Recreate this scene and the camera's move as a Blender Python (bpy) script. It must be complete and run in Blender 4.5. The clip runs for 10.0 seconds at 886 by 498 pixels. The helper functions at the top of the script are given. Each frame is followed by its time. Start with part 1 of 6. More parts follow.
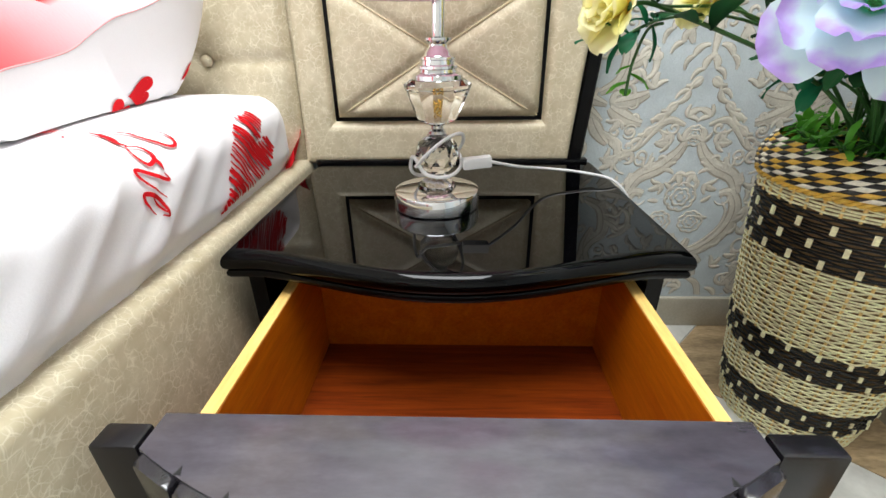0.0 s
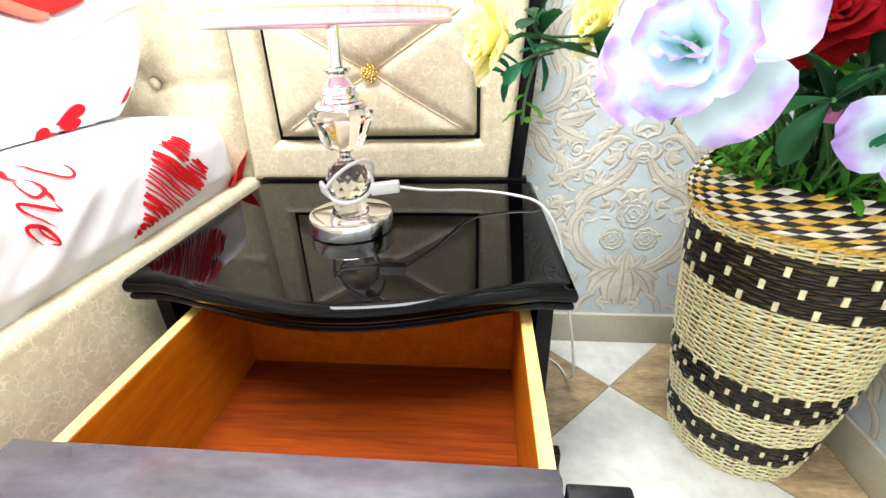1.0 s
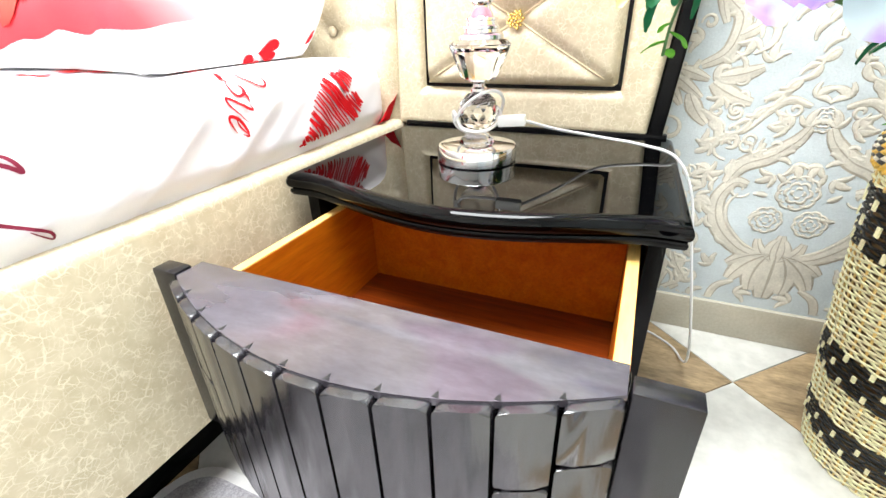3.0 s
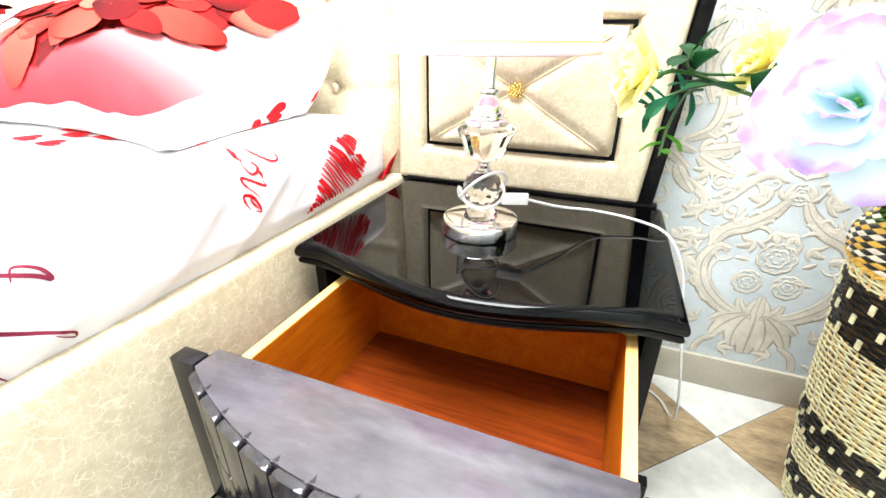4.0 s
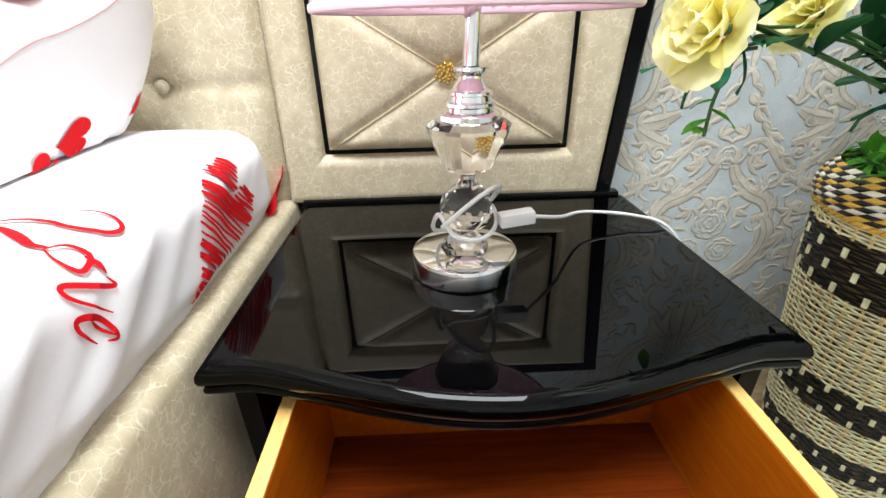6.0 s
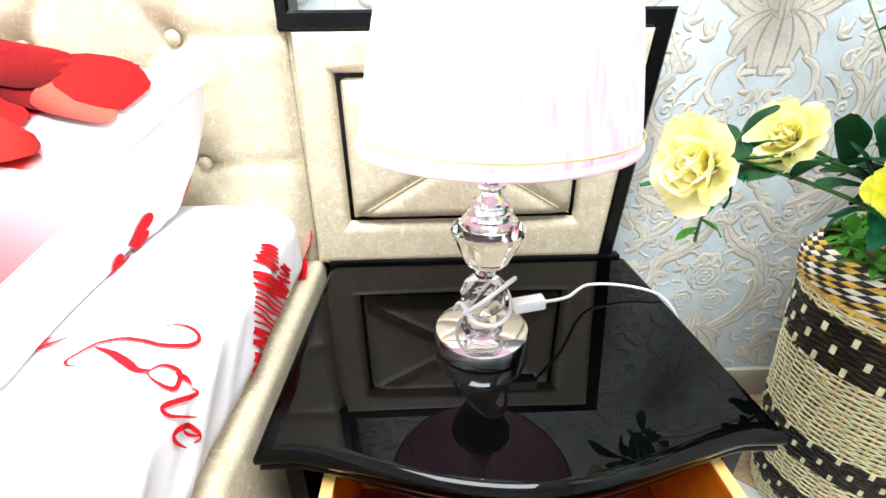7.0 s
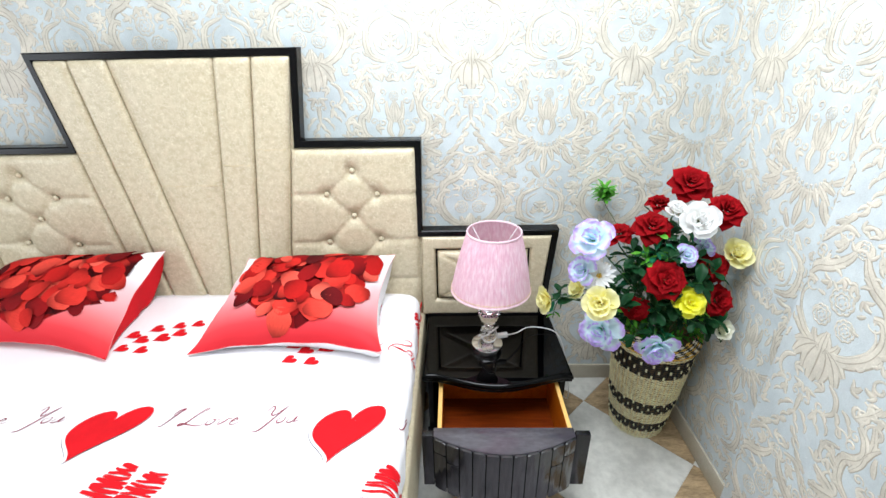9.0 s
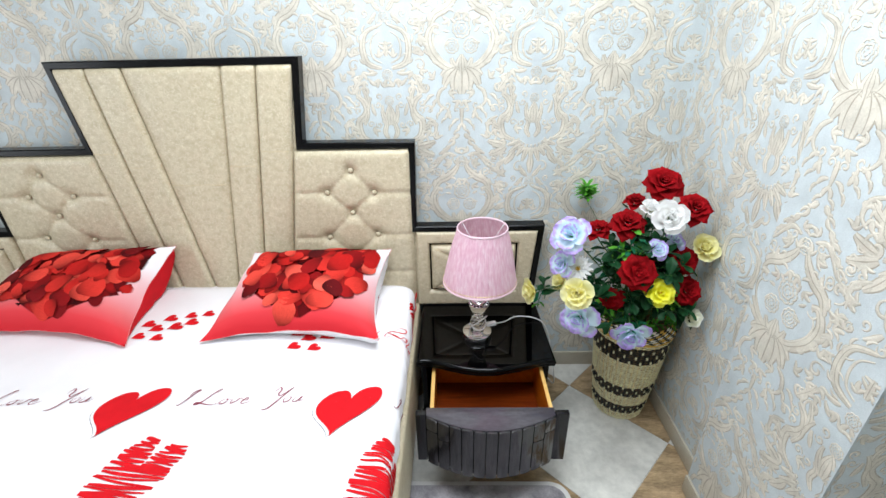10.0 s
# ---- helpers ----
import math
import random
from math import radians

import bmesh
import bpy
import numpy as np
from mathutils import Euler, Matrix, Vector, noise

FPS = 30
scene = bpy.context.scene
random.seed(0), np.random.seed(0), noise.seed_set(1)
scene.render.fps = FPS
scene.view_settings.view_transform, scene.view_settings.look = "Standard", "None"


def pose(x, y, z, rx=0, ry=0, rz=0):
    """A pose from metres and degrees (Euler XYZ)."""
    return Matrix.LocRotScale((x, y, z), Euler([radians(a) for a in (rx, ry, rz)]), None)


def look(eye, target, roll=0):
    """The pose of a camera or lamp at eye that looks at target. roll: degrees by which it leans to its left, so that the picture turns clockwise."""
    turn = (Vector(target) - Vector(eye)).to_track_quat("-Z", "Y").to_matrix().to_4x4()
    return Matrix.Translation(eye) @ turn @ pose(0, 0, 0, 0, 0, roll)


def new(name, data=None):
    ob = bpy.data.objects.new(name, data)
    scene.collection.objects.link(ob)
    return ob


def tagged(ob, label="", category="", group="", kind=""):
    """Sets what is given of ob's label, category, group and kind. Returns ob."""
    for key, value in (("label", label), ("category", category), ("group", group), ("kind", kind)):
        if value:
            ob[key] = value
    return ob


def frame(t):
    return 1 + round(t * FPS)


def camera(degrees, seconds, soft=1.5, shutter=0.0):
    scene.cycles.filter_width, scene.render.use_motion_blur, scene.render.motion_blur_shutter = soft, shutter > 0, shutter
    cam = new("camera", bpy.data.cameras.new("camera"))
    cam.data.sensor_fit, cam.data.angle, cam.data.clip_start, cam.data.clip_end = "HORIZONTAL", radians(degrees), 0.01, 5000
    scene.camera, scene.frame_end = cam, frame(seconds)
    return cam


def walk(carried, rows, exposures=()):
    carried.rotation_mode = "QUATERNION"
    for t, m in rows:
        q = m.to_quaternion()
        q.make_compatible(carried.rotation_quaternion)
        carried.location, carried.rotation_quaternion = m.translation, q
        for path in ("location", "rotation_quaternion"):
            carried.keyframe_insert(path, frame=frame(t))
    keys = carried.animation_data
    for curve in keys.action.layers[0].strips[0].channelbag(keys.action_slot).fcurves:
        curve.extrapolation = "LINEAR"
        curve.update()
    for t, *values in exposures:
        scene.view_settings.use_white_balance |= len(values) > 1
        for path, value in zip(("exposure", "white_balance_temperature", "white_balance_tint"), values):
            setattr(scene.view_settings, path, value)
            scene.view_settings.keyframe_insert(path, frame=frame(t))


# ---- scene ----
cam = camera(90.5, 10.0)
PATH = [
    (0, (0.293, -0.892, 0.707), (0.222, 0.896, -0.187), -0.9),
    (0.5, (0.341, -0.908, 0.688), (0.264, 0.881, -0.203), -2.0),
    (1, (0.46, -0.874, 0.739), (0.287, 0.908, -0.153), -1.7),
    (1.5, (0.46, -0.888, 0.689), (0.101, 0.866, -0.202), -2.0),
    (2, (0.452, -0.953, 0.665), (-0.085, 0.752, -0.231), -2.1),
    (3.3, (0.509, -0.918, 0.672), (-0.251, 0.692, -0.239), -1.8),
    (3.5, (0.492, -0.908, 0.678), (-0.275, 0.717, -0.201), -1.6),
    (4, (0.46, -0.93, 0.767), (-0.208, 0.743, -0.102), 0.3),
    (4.5, (0.435, -0.899, 0.797), (0.346, 0.884, -0.104), 1.4),
    (5, (0.255, -0.84, 0.838), (0.311, 0.932, -0.087), -1.0),
    (5.2, (0.211, -0.836, 0.851), (0.267, 0.935, -0.077), -1.0),
    (6.3, (0.23, -0.709, 0.711), (0.286, 1.073, -0.196), -1.3),
    (6.5, (0.238, -0.707, 0.726), (0.298, 1.073, -0.183), -1.0),
    (7, (0.194, -0.745, 0.86), (0.245, 1.038, -0.043), -0.7),
    (7.5, (0.17, -0.874, 1.037), (0.198, 0.905, 0.124), -1.3),
    (8, (0.259, -1.136, 1.254), (0.194, 0.702, 0.47), -2.2),
    (8.5, (0.186, -1.397, 1.494), (0.219, 0.417, 0.653), -0.8),
    (9, (0.127, -1.712, 1.627), (0.078, 0.086, 0.752), -1.3),
    (9.5, (0.156, -1.773, 1.661), (0.082, 0.01, 0.759), -1.5),
    (10, (0.161, -1.822, 1.693), (0.112, -0.041, 0.786), -1.4),
]
EXPOSURE = [(0, 0.57, 6500, 10), (0.5, 1.04, 6500, 10), (1, 1.43, 6500, 10), (1.5, 1.58, 6500, 10), (2, 1.63, 6500, 10), (3.5, 1.78, 6500, 10), (4, 1.83, 6500, 10), (4.5, 1.44, 6500, 10), (5, 1.46, 6500, 10), (5.2, 1.44, 6500, 10), (6.3, 0.66, 6350, 10), (6.5, 0.81, 6350, 10), (7, 1.26, 6200, 10), (7.5, 1.04, 6200, 10), (8, 0.49, 6200, 10), (8.5, 0.26, 6200, 10), (9, 0.11, 6200, 10), (9.5, -0.09, 6200, 10), (10, -0.14, 6200, 10)]
walk(cam, [(t, look(eye, target, roll)) for t, eye, target, roll in PATH], EXPOSURE)

# ---- world, lamps, exposure ----
world = bpy.data.worlds.new("world")
scene.world = world
world.use_nodes = True
world.node_tree.nodes["Background"].inputs[0].default_value = (0.75, 0.85, 1.0, 1)
world.node_tree.nodes["Background"].inputs[1].default_value = 0.3
CEIL = 2.75


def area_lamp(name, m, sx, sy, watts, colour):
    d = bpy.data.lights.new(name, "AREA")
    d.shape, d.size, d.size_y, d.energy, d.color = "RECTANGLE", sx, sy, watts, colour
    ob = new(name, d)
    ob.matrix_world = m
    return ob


# Assumed overhead source, out of view; placed to suit how shading falls.
area_lamp("unseen_ceiling_light", pose(0.15, -0.95, CEIL - 0.07), 1.2, 1.2, 64, (0.935, 0.98, 1.0))
# Fill lamp added before the left wall, which has no window.
area_lamp("left_fill_light", pose(-3.30, -2.0, 1.5, 0, -90, 0), 1.4, 1.5, 42, (0.93, 0.97, 1.0))

# ---- materials ----


def nodes_of(name):
    m = bpy.data.materials.new(name)
    m.use_nodes = True
    return m, m.node_tree.nodes, m.node_tree.links, m.node_tree.nodes["Principled BSDF"]


def node(nt, kind, **values):
    n = nt.new(kind)
    for k, v in values.items():
        n.inputs[k.replace("_", " ")].default_value = v
    return n


def ramp(nt, lk, source, stops):
    r = nt.new("ShaderNodeValToRGB")
    r.color_ramp.elements[0].position, r.color_ramp.elements[0].color = stops[0][0], (*stops[0][1], 1)
    r.color_ramp.elements[1].position, r.color_ramp.elements[1].color = stops[-1][0], (*stops[-1][1], 1)
    for p, c in stops[1:-1]:
        e = r.color_ramp.elements.new(p)
        e.color = (*c, 1)
    lk.new(source, r.inputs[0])
    return r.outputs[0]


def mixed(nt, lk, fac, a, b, blend="MIX"):
    n = nt.new("ShaderNodeMix")
    n.data_type, n.blend_type = "RGBA", blend
    for sock, v in ((n.inputs[0], fac), (n.inputs[6], a), (n.inputs[7], b)):
        if isinstance(v, (int, float)):
            sock.default_value = v
        elif isinstance(v, tuple):
            sock.default_value = (*v, 1)
        else:
            lk.new(v, sock)
    return n.outputs[2]


def plain(name, colour, rough=0.5, metal=0.0, vary=0.12, scale=12.0, bump=0.1, fine=180.0, coat=0.0, stretch=(1, 1, 1), random_tint=0.0, sheen=0.0):
    """A painted, woven or moulded surface: broad and fine variation of tone, roughness and relief."""
    m, nt, lk, b = nodes_of(name)
    tc = nt.new("ShaderNodeTexCoord")
    mp = nt.new("ShaderNodeMapping")
    mp.inputs["Scale"].default_value = stretch
    lk.new(tc.outputs["Object"], mp.inputs[0])
    n1 = node(nt, "ShaderNodeTexNoise", Scale=scale, Detail=5.0, Roughness=0.6)
    n2 = node(nt, "ShaderNodeTexNoise", Scale=fine, Detail=3.0, Roughness=0.6)
    lk.new(mp.outputs[0], n1.inputs["Vector"])
    lk.new(mp.outputs[0], n2.inputs["Vector"])
    lo, hi = [c * (1 - vary) for c in colour], [min(1, c * (1 + vary)) for c in colour]
    col = ramp(nt, lk, n1.outputs[0], [(0.3, lo), (0.7, hi)])
    lo2, hi2 = [1 - vary * 0.7] * 3, [1.0] * 3
    col = mixed(nt, lk, 1.0, col, ramp(nt, lk, n2.outputs[0], [(0.35, lo2), (0.65, hi2)]), "MULTIPLY")
    if random_tint:
        oi = nt.new("ShaderNodeObjectInfo")
        col = mixed(nt, lk, 1.0, col, ramp(nt, lk, oi.outputs["Random"], [(0, [1 - random_tint] * 3), (1, [1.0] * 3)]), "MULTIPLY")
    lk.new(col, b.inputs["Base Color"])
    r = nt.new("ShaderNodeMapRange")
    r.inputs[3].default_value, r.inputs[4].default_value = max(0.0, rough * 0.8), min(1, rough * 1.2)
    lk.new(n1.outputs[0], r.inputs[0])
    lk.new(r.outputs[0], b.inputs["Roughness"])
    b.inputs["Metallic"].default_value = metal
    b.inputs["Coat Weight"].default_value = coat
    b.inputs["Sheen Weight"].default_value = sheen
    if bump:
        bp = node(nt, "ShaderNodeBump", Strength=bump, Distance=0.002)
        lk.new(n2.outputs[0], bp.inputs["Height"])
        lk.new(bp.outputs[0], b.inputs["Normal"])
    return m


def leatherette(name):
    """Beige crackle leatherette: pale hairlines over a tan ground."""
    m, nt, lk, b = nodes_of(name)
    tc = nt.new("ShaderNodeTexCoord")
    warp = node(nt, "ShaderNodeTexNoise", Scale=22.0, Detail=3.0)
    lk.new(tc.outputs["Object"], warp.inputs["Vector"])
    add = nt.new("ShaderNodeVectorMath")
    add.operation = "MULTIPLY_ADD"
    add.inputs[1].default_value = (0.022, 0.022, 0.022)
    lk.new(warp.outputs["Color"], add.inputs[0])
    lk.new(tc.outputs["Object"], add.inputs[2])
    lines = []
    for sc in (85.0, 140.0):
        v = node(nt, "ShaderNodeTexVoronoi", Scale=sc, Randomness=1.0)
        v.feature = "DISTANCE_TO_EDGE"
        lk.new(add.outputs[0], v.inputs["Vector"])
        lines.append(ramp(nt, lk, v.outputs["Distance"], [(0.0, (1, 1, 1)), (0.07, (0, 0, 0))]))
    broken = node(nt, "ShaderNodeTexNoise", Scale=75.0, Detail=3.0)
    lk.new(tc.outputs["Object"], broken.inputs["Vector"])
    both = mixed(nt, lk, 0.6, lines[0], lines[1], "ADD")
    both = mixed(nt, lk, 1.0, both, ramp(nt, lk, broken.outputs[0], [(0.36, (0, 0, 0)), (0.58, (1, 1, 1))]), "MULTIPLY")
    patch = node(nt, "ShaderNodeTexNoise", Scale=40.0, Detail=4.0)
    lk.new(tc.outputs["Object"], patch.inputs["Vector"])
    ground = ramp(nt, lk, patch.outputs[0], [(0.32, (0.475, 0.405, 0.268)), (0.68, (0.58, 0.505, 0.355))])
    col = mixed(nt, lk, both, ground, (0.70, 0.635, 0.485))
    lk.new(col, b.inputs["Base Color"])
    b.inputs["Roughness"].default_value = 0.42
    bp = node(nt, "ShaderNodeBump", Strength=0.15, Distance=0.001)
    lk.new(both, bp.inputs["Height"])
    lk.new(bp.outputs[0], b.inputs["Normal"])
    return m


def wood(name, dark, light, rough=0.35, along=(1.5, 14, 14), coat=0.2):
    m, nt, lk, b = nodes_of(name)
    tc = nt.new("ShaderNodeTexCoord")
    mp = nt.new("ShaderNodeMapping")
    mp.inputs["Scale"].default_value = along
    lk.new(tc.outputs["Object"], mp.inputs[0])
    n1 = node(nt, "ShaderNodeTexNoise", Scale=3.0, Detail=6.0, Roughness=0.65, Distortion=0.6)
    n2 = node(nt, "ShaderNodeTexNoise", Scale=16.0, Detail=4.0, Roughness=0.7)
    lk.new(mp.outputs[0], n1.inputs["Vector"])
    lk.new(mp.outputs[0], n2.inputs["Vector"])
    a = ramp(nt, lk, n1.outputs[0], [(0.3, dark), (0.7, light)])
    g = ramp(nt, lk, n2.outputs[0], [(0.35, (0.8, 0.8, 0.8)), (0.6, (1, 1, 1))])
    lk.new(mixed(nt, lk, 1.0, a, g, "MULTIPLY"), b.inputs["Base Color"])
    b.inputs["Roughness"].default_value = rough
    b.inputs["Coat Weight"].default_value = coat
    bp = node(nt, "ShaderNodeBump", Strength=0.08, Distance=0.001)
    lk.new(n2.outputs[0], bp.inputs["Height"])
    lk.new(bp.outputs[0], b.inputs["Normal"])
    return m


def glassy(name, colour=(1, 1, 1), rough=0.02, ior=1.5):
    m, nt, lk, b = nodes_of(name)
    b.inputs["Base Color"].default_value = (*colour, 1)
    b.inputs["Roughness"].default_value = rough
    b.inputs["IOR"].default_value = ior
    b.inputs["Transmission Weight"].default_value = 1.0
    return m


LEATHER = leatherette("beige_crackle_leatherette")
BLACK_LACQUER = plain("black_lacquer", (0.0006, 0.0006, 0.0008), 0.012, vary=0.3, bump=0.0, scale=6, fine=60)
BLACK_SATIN = plain("black_satin_wood", (0.0025, 0.0025, 0.003), 0.22, vary=0.35, bump=0.06, scale=9, fine=90)
SLAT_DARK = plain("dark_brushed_slat", (0.024, 0.022, 0.026), 0.17, vary=0.35, bump=0.08, scale=7, fine=60, stretch=(6, 6, 1))
STILE_DARK = plain("dark_worn_stile", (0.010, 0.009, 0.011), 0.20, vary=0.35, bump=0.06, scale=9, fine=80)
WORN_TOP = plain("worn_dark_plum_wood", (0.066, 0.058, 0.072), 0.17, vary=0.30, bump=0.03, scale=7, fine=40, stretch=(1, 2.4, 2))
DRAWER_SIDE = wood("orange_varnished_wood", (0.42, 0.092, 0.002), (0.56, 0.150, 0.004), 0.4, (14, 1.5, 14), 0.05)
DRAWER_FLOOR = wood("red_brown_veneer", (0.085, 0.011, 0.002), (0.26, 0.045, 0.004), 0.32, (1.2, 22, 10), 0.08)
PLY_EDGE = wood("pale_plywood_edge", (0.75, 0.44, 0.11), (0.86, 0.56, 0.19), 0.5, (14, 1.5, 14), 0.0)
CHROME = plain("chrome", (0.82, 0.82, 0.84), 0.07, 1.0, vary=0.04, bump=0.0)
CRYSTAL = glassy("clear_crystal", (0.99, 0.99, 1.0), 0.01, 1.46)
WHITE_PLASTIC = plain("white_plastic", (0.80, 0.80, 0.80), 0.35, vary=0.03, bump=0.02)
GOLD = plain("gold_beads", (0.80, 0.56, 0.16), 0.25, 1.0, vary=0.15, bump=0.0)
SHEET = plain("white_cotton_sheet", (0.84, 0.82, 0.84), 0.8, vary=0.03, bump=0.15, scale=5, fine=500, sheen=0.2)
PRINT_RED = plain("red_print", (0.62, 0.010, 0.016), 0.8, vary=0.12, bump=0.1, fine=400)
PRINT_DARK = plain("dark_red_script_print", (0.25, 0.03, 0.06), 0.8, vary=0.2, bump=0.1, fine=400)
PRINT_OUTLINE = plain("grey_sketch_print", (0.10, 0.07, 0.08), 0.8, vary=0.2, bump=0.1, fine=400)
RED_CLOTH = plain("red_cotton", (0.62, 0.012, 0.02), 0.8, vary=0.12, bump=0.15, fine=500)
CORD = plain("beige_piping_cord", (0.62, 0.52, 0.33), 0.6, vary=0.1, bump=0.3, fine=600)
TILE_PALE = plain("pale_grey_cream_tile", (0.70, 0.69, 0.64), 0.16, vary=0.20, bump=0.02, scale=5, fine=30, random_tint=0.08)
TILE_BROWN = plain("mottled_brown_tile", (0.46, 0.33, 0.19), 0.18, vary=0.42, bump=0.02, scale=7, fine=45, stretch=(1, 3, 1), random_tint=0.12)
GROUT = plain("pale_grout", (0.62, 0.60, 0.55), 0.8, vary=0.1)
SKIRTING = plain("cream_skirting_tile", (0.50, 0.46, 0.37), 0.22, vary=0.14, bump=0.03, scale=6)
PAPER = plain("pale_blue_grey_wallpaper", (0.555, 0.610, 0.625), 0.62, vary=0.13, bump=0.35, scale=9, fine=260)
EMBOSS_LINE = plain("taupe_printed_outline", (0.41, 0.37, 0.30), 0.55, vary=0.20, bump=0.3, scale=14, fine=240)
EMBOSS = plain("cream_embossed_scroll", (0.64, 0.60, 0.515), 0.5, vary=0.20, bump=0.3, scale=14, fine=240)
CEILING_WHITE = plain("white_ceiling_paint", (0.80, 0.80, 0.78), 0.85, vary=0.03)
PLAIN_WALL = plain("off_white_wall_paint", (0.70, 0.69, 0.66), 0.8, vary=0.05)

for surface, gloss in ((BLACK_LACQUER, 0.19), (BLACK_SATIN, 0.15), (SLAT_DARK, 0.8), (STILE_DARK, 0.45), (WORN_TOP, 0.85), (DRAWER_SIDE, 0.2), (DRAWER_FLOOR, 0.25), (PRINT_RED, 0.08), (PRINT_DARK, 0.08), (RED_CLOTH, 0.1)):
    surface.node_tree.nodes["Principled BSDF"].inputs["Specular IOR Level"].default_value = gloss

# ---- building helpers ----


def part(name, bm, material, parent=None, label="", smooth=True, recalc=True):
    """Link a bmesh as one mesh object under a thing or a part."""
    me = bpy.data.meshes.new(name)
    if recalc:
        bmesh.ops.recalc_face_normals(bm, faces=bm.faces)
    bm.to_mesh(me)
    bm.free()
    if smooth:
        me.polygons.foreach_set("use_smooth", [True] * len(me.polygons))
        me.set_sharp_from_angle(angle=radians(38))
    me.materials.append(material)
    ob = new(name, me)
    if parent is not None:
        ob.parent = parent
    if label:
        ob["label"] = label
    return ob


def share(name, me, parent, m, label=""):
    """One more object on a mesh that alike pieces share."""
    ob = new(name, me)
    ob.parent = parent
    ob.matrix_basis = m
    if label:
        ob["label"] = label
    return ob


def thing(name, label, category, group="", kind="", at=(0, 0, 0)):
    e = new(name)
    e.empty_display_size = 0.05
    e.location = at
    return tagged(e, label, category, group, kind)


def box(x0, x1, y0, y1, z0, z1, bevel=0.0, segments=2, bm=None):
    own = bmesh.new()
    bmesh.ops.create_cube(own, size=1.0)
    for v in own.verts:
        v.co = (x0 + (v.co.x + 0.5) * (x1 - x0), y0 + (v.co.y + 0.5) * (y1 - y0), z0 + (v.co.z + 0.5) * (z1 - z0))
    if bevel:
        bmesh.ops.bevel(own, geom=own.edges[:], offset=bevel, segments=segments, affect="EDGES", profile=0.6)
    if bm is None:
        return own
    me = bpy.data.meshes.new("joined")
    own.to_mesh(me)
    own.free()
    bm.from_mesh(me)
    bpy.data.meshes.remove(me)
    return bm


def prism(outline, z0, z1, bevel=0.0, segments=2):
    """An upright prism over an outline of (x, y)."""
    bm = bmesh.new()
    low = [bm.verts.new((x, y, z0)) for x, y in outline]
    high = [bm.verts.new((x, y, z1)) for x, y in outline]
    n = len(outline)
    bm.faces.new(low[::-1])
    bm.faces.new(high)
    for i in range(n):
        bm.faces.new((low[i], low[(i + 1) % n], high[(i + 1) % n], high[i]))
    if bevel:
        rim = [e for e in bm.edges if abs(e.verts[0].co.z - e.verts[1].co.z) < 1e-6]
        bmesh.ops.bevel(bm, geom=rim, offset=bevel, segments=segments, affect="EDGES", profile=0.5)
    return bm


def stacked(outline, profile):
    """A board whose edge follows a profile of (inset, z), from underside to top."""
    bm = bmesh.new()
    rings = [[bm.verts.new((x, y, z)) for x, y in outline(inset)] for inset, z in profile]
    n = len(rings[0])
    for a, b in zip(rings, rings[1:]):
        for i in range(n):
            bm.faces.new((a[i], a[(i + 1) % n], b[(i + 1) % n], b[i]))
    bm.faces.new(rings[0][::-1])
    bm.faces.new(rings[-1])
    return bm


def slab_xz(outline, y0, y1, bevel=0.0):
    """A board standing in the wall's plane, from an outline of (x, z)."""
    bm = prism([(x, z) for x, z in outline], 0, 1, 0)
    for v in bm.verts:
        v.co = (v.co.x, y0 + (y1 - y0) * v.co.z, v.co.y)
    if bevel:
        bmesh.ops.bevel(bm, geom=bm.edges[:], offset=bevel, segments=2, affect="EDGES", profile=0.6)
    return bm


def lathe(profile, n=48, facets=None, bm=None):
    """Turn a profile of (radius, z) about the z axis."""
    bm = bm or bmesh.new()
    rings = []
    for r, z in profile:
        if r < 1e-5:
            rings.append([bm.verts.new((0, 0, z))])
        else:
            rings.append([bm.verts.new((r * math.cos(2 * math.pi * i / n), r * math.sin(2 * math.pi * i / n), z)) for i in range(n)])
    for a, b in zip(rings, rings[1:]):
        for i in range(n):
            j = (i + 1) % n
            if len(a) == 1 and len(b) == 1:
                continue
            if len(a) == 1:
                bm.faces.new((a[0], b[j], b[i]))
            elif len(b) == 1:
                bm.faces.new((a[i], a[j], b[0]))
            else:
                bm.faces.new((a[i], a[j], b[j], b[i]))
    return bm


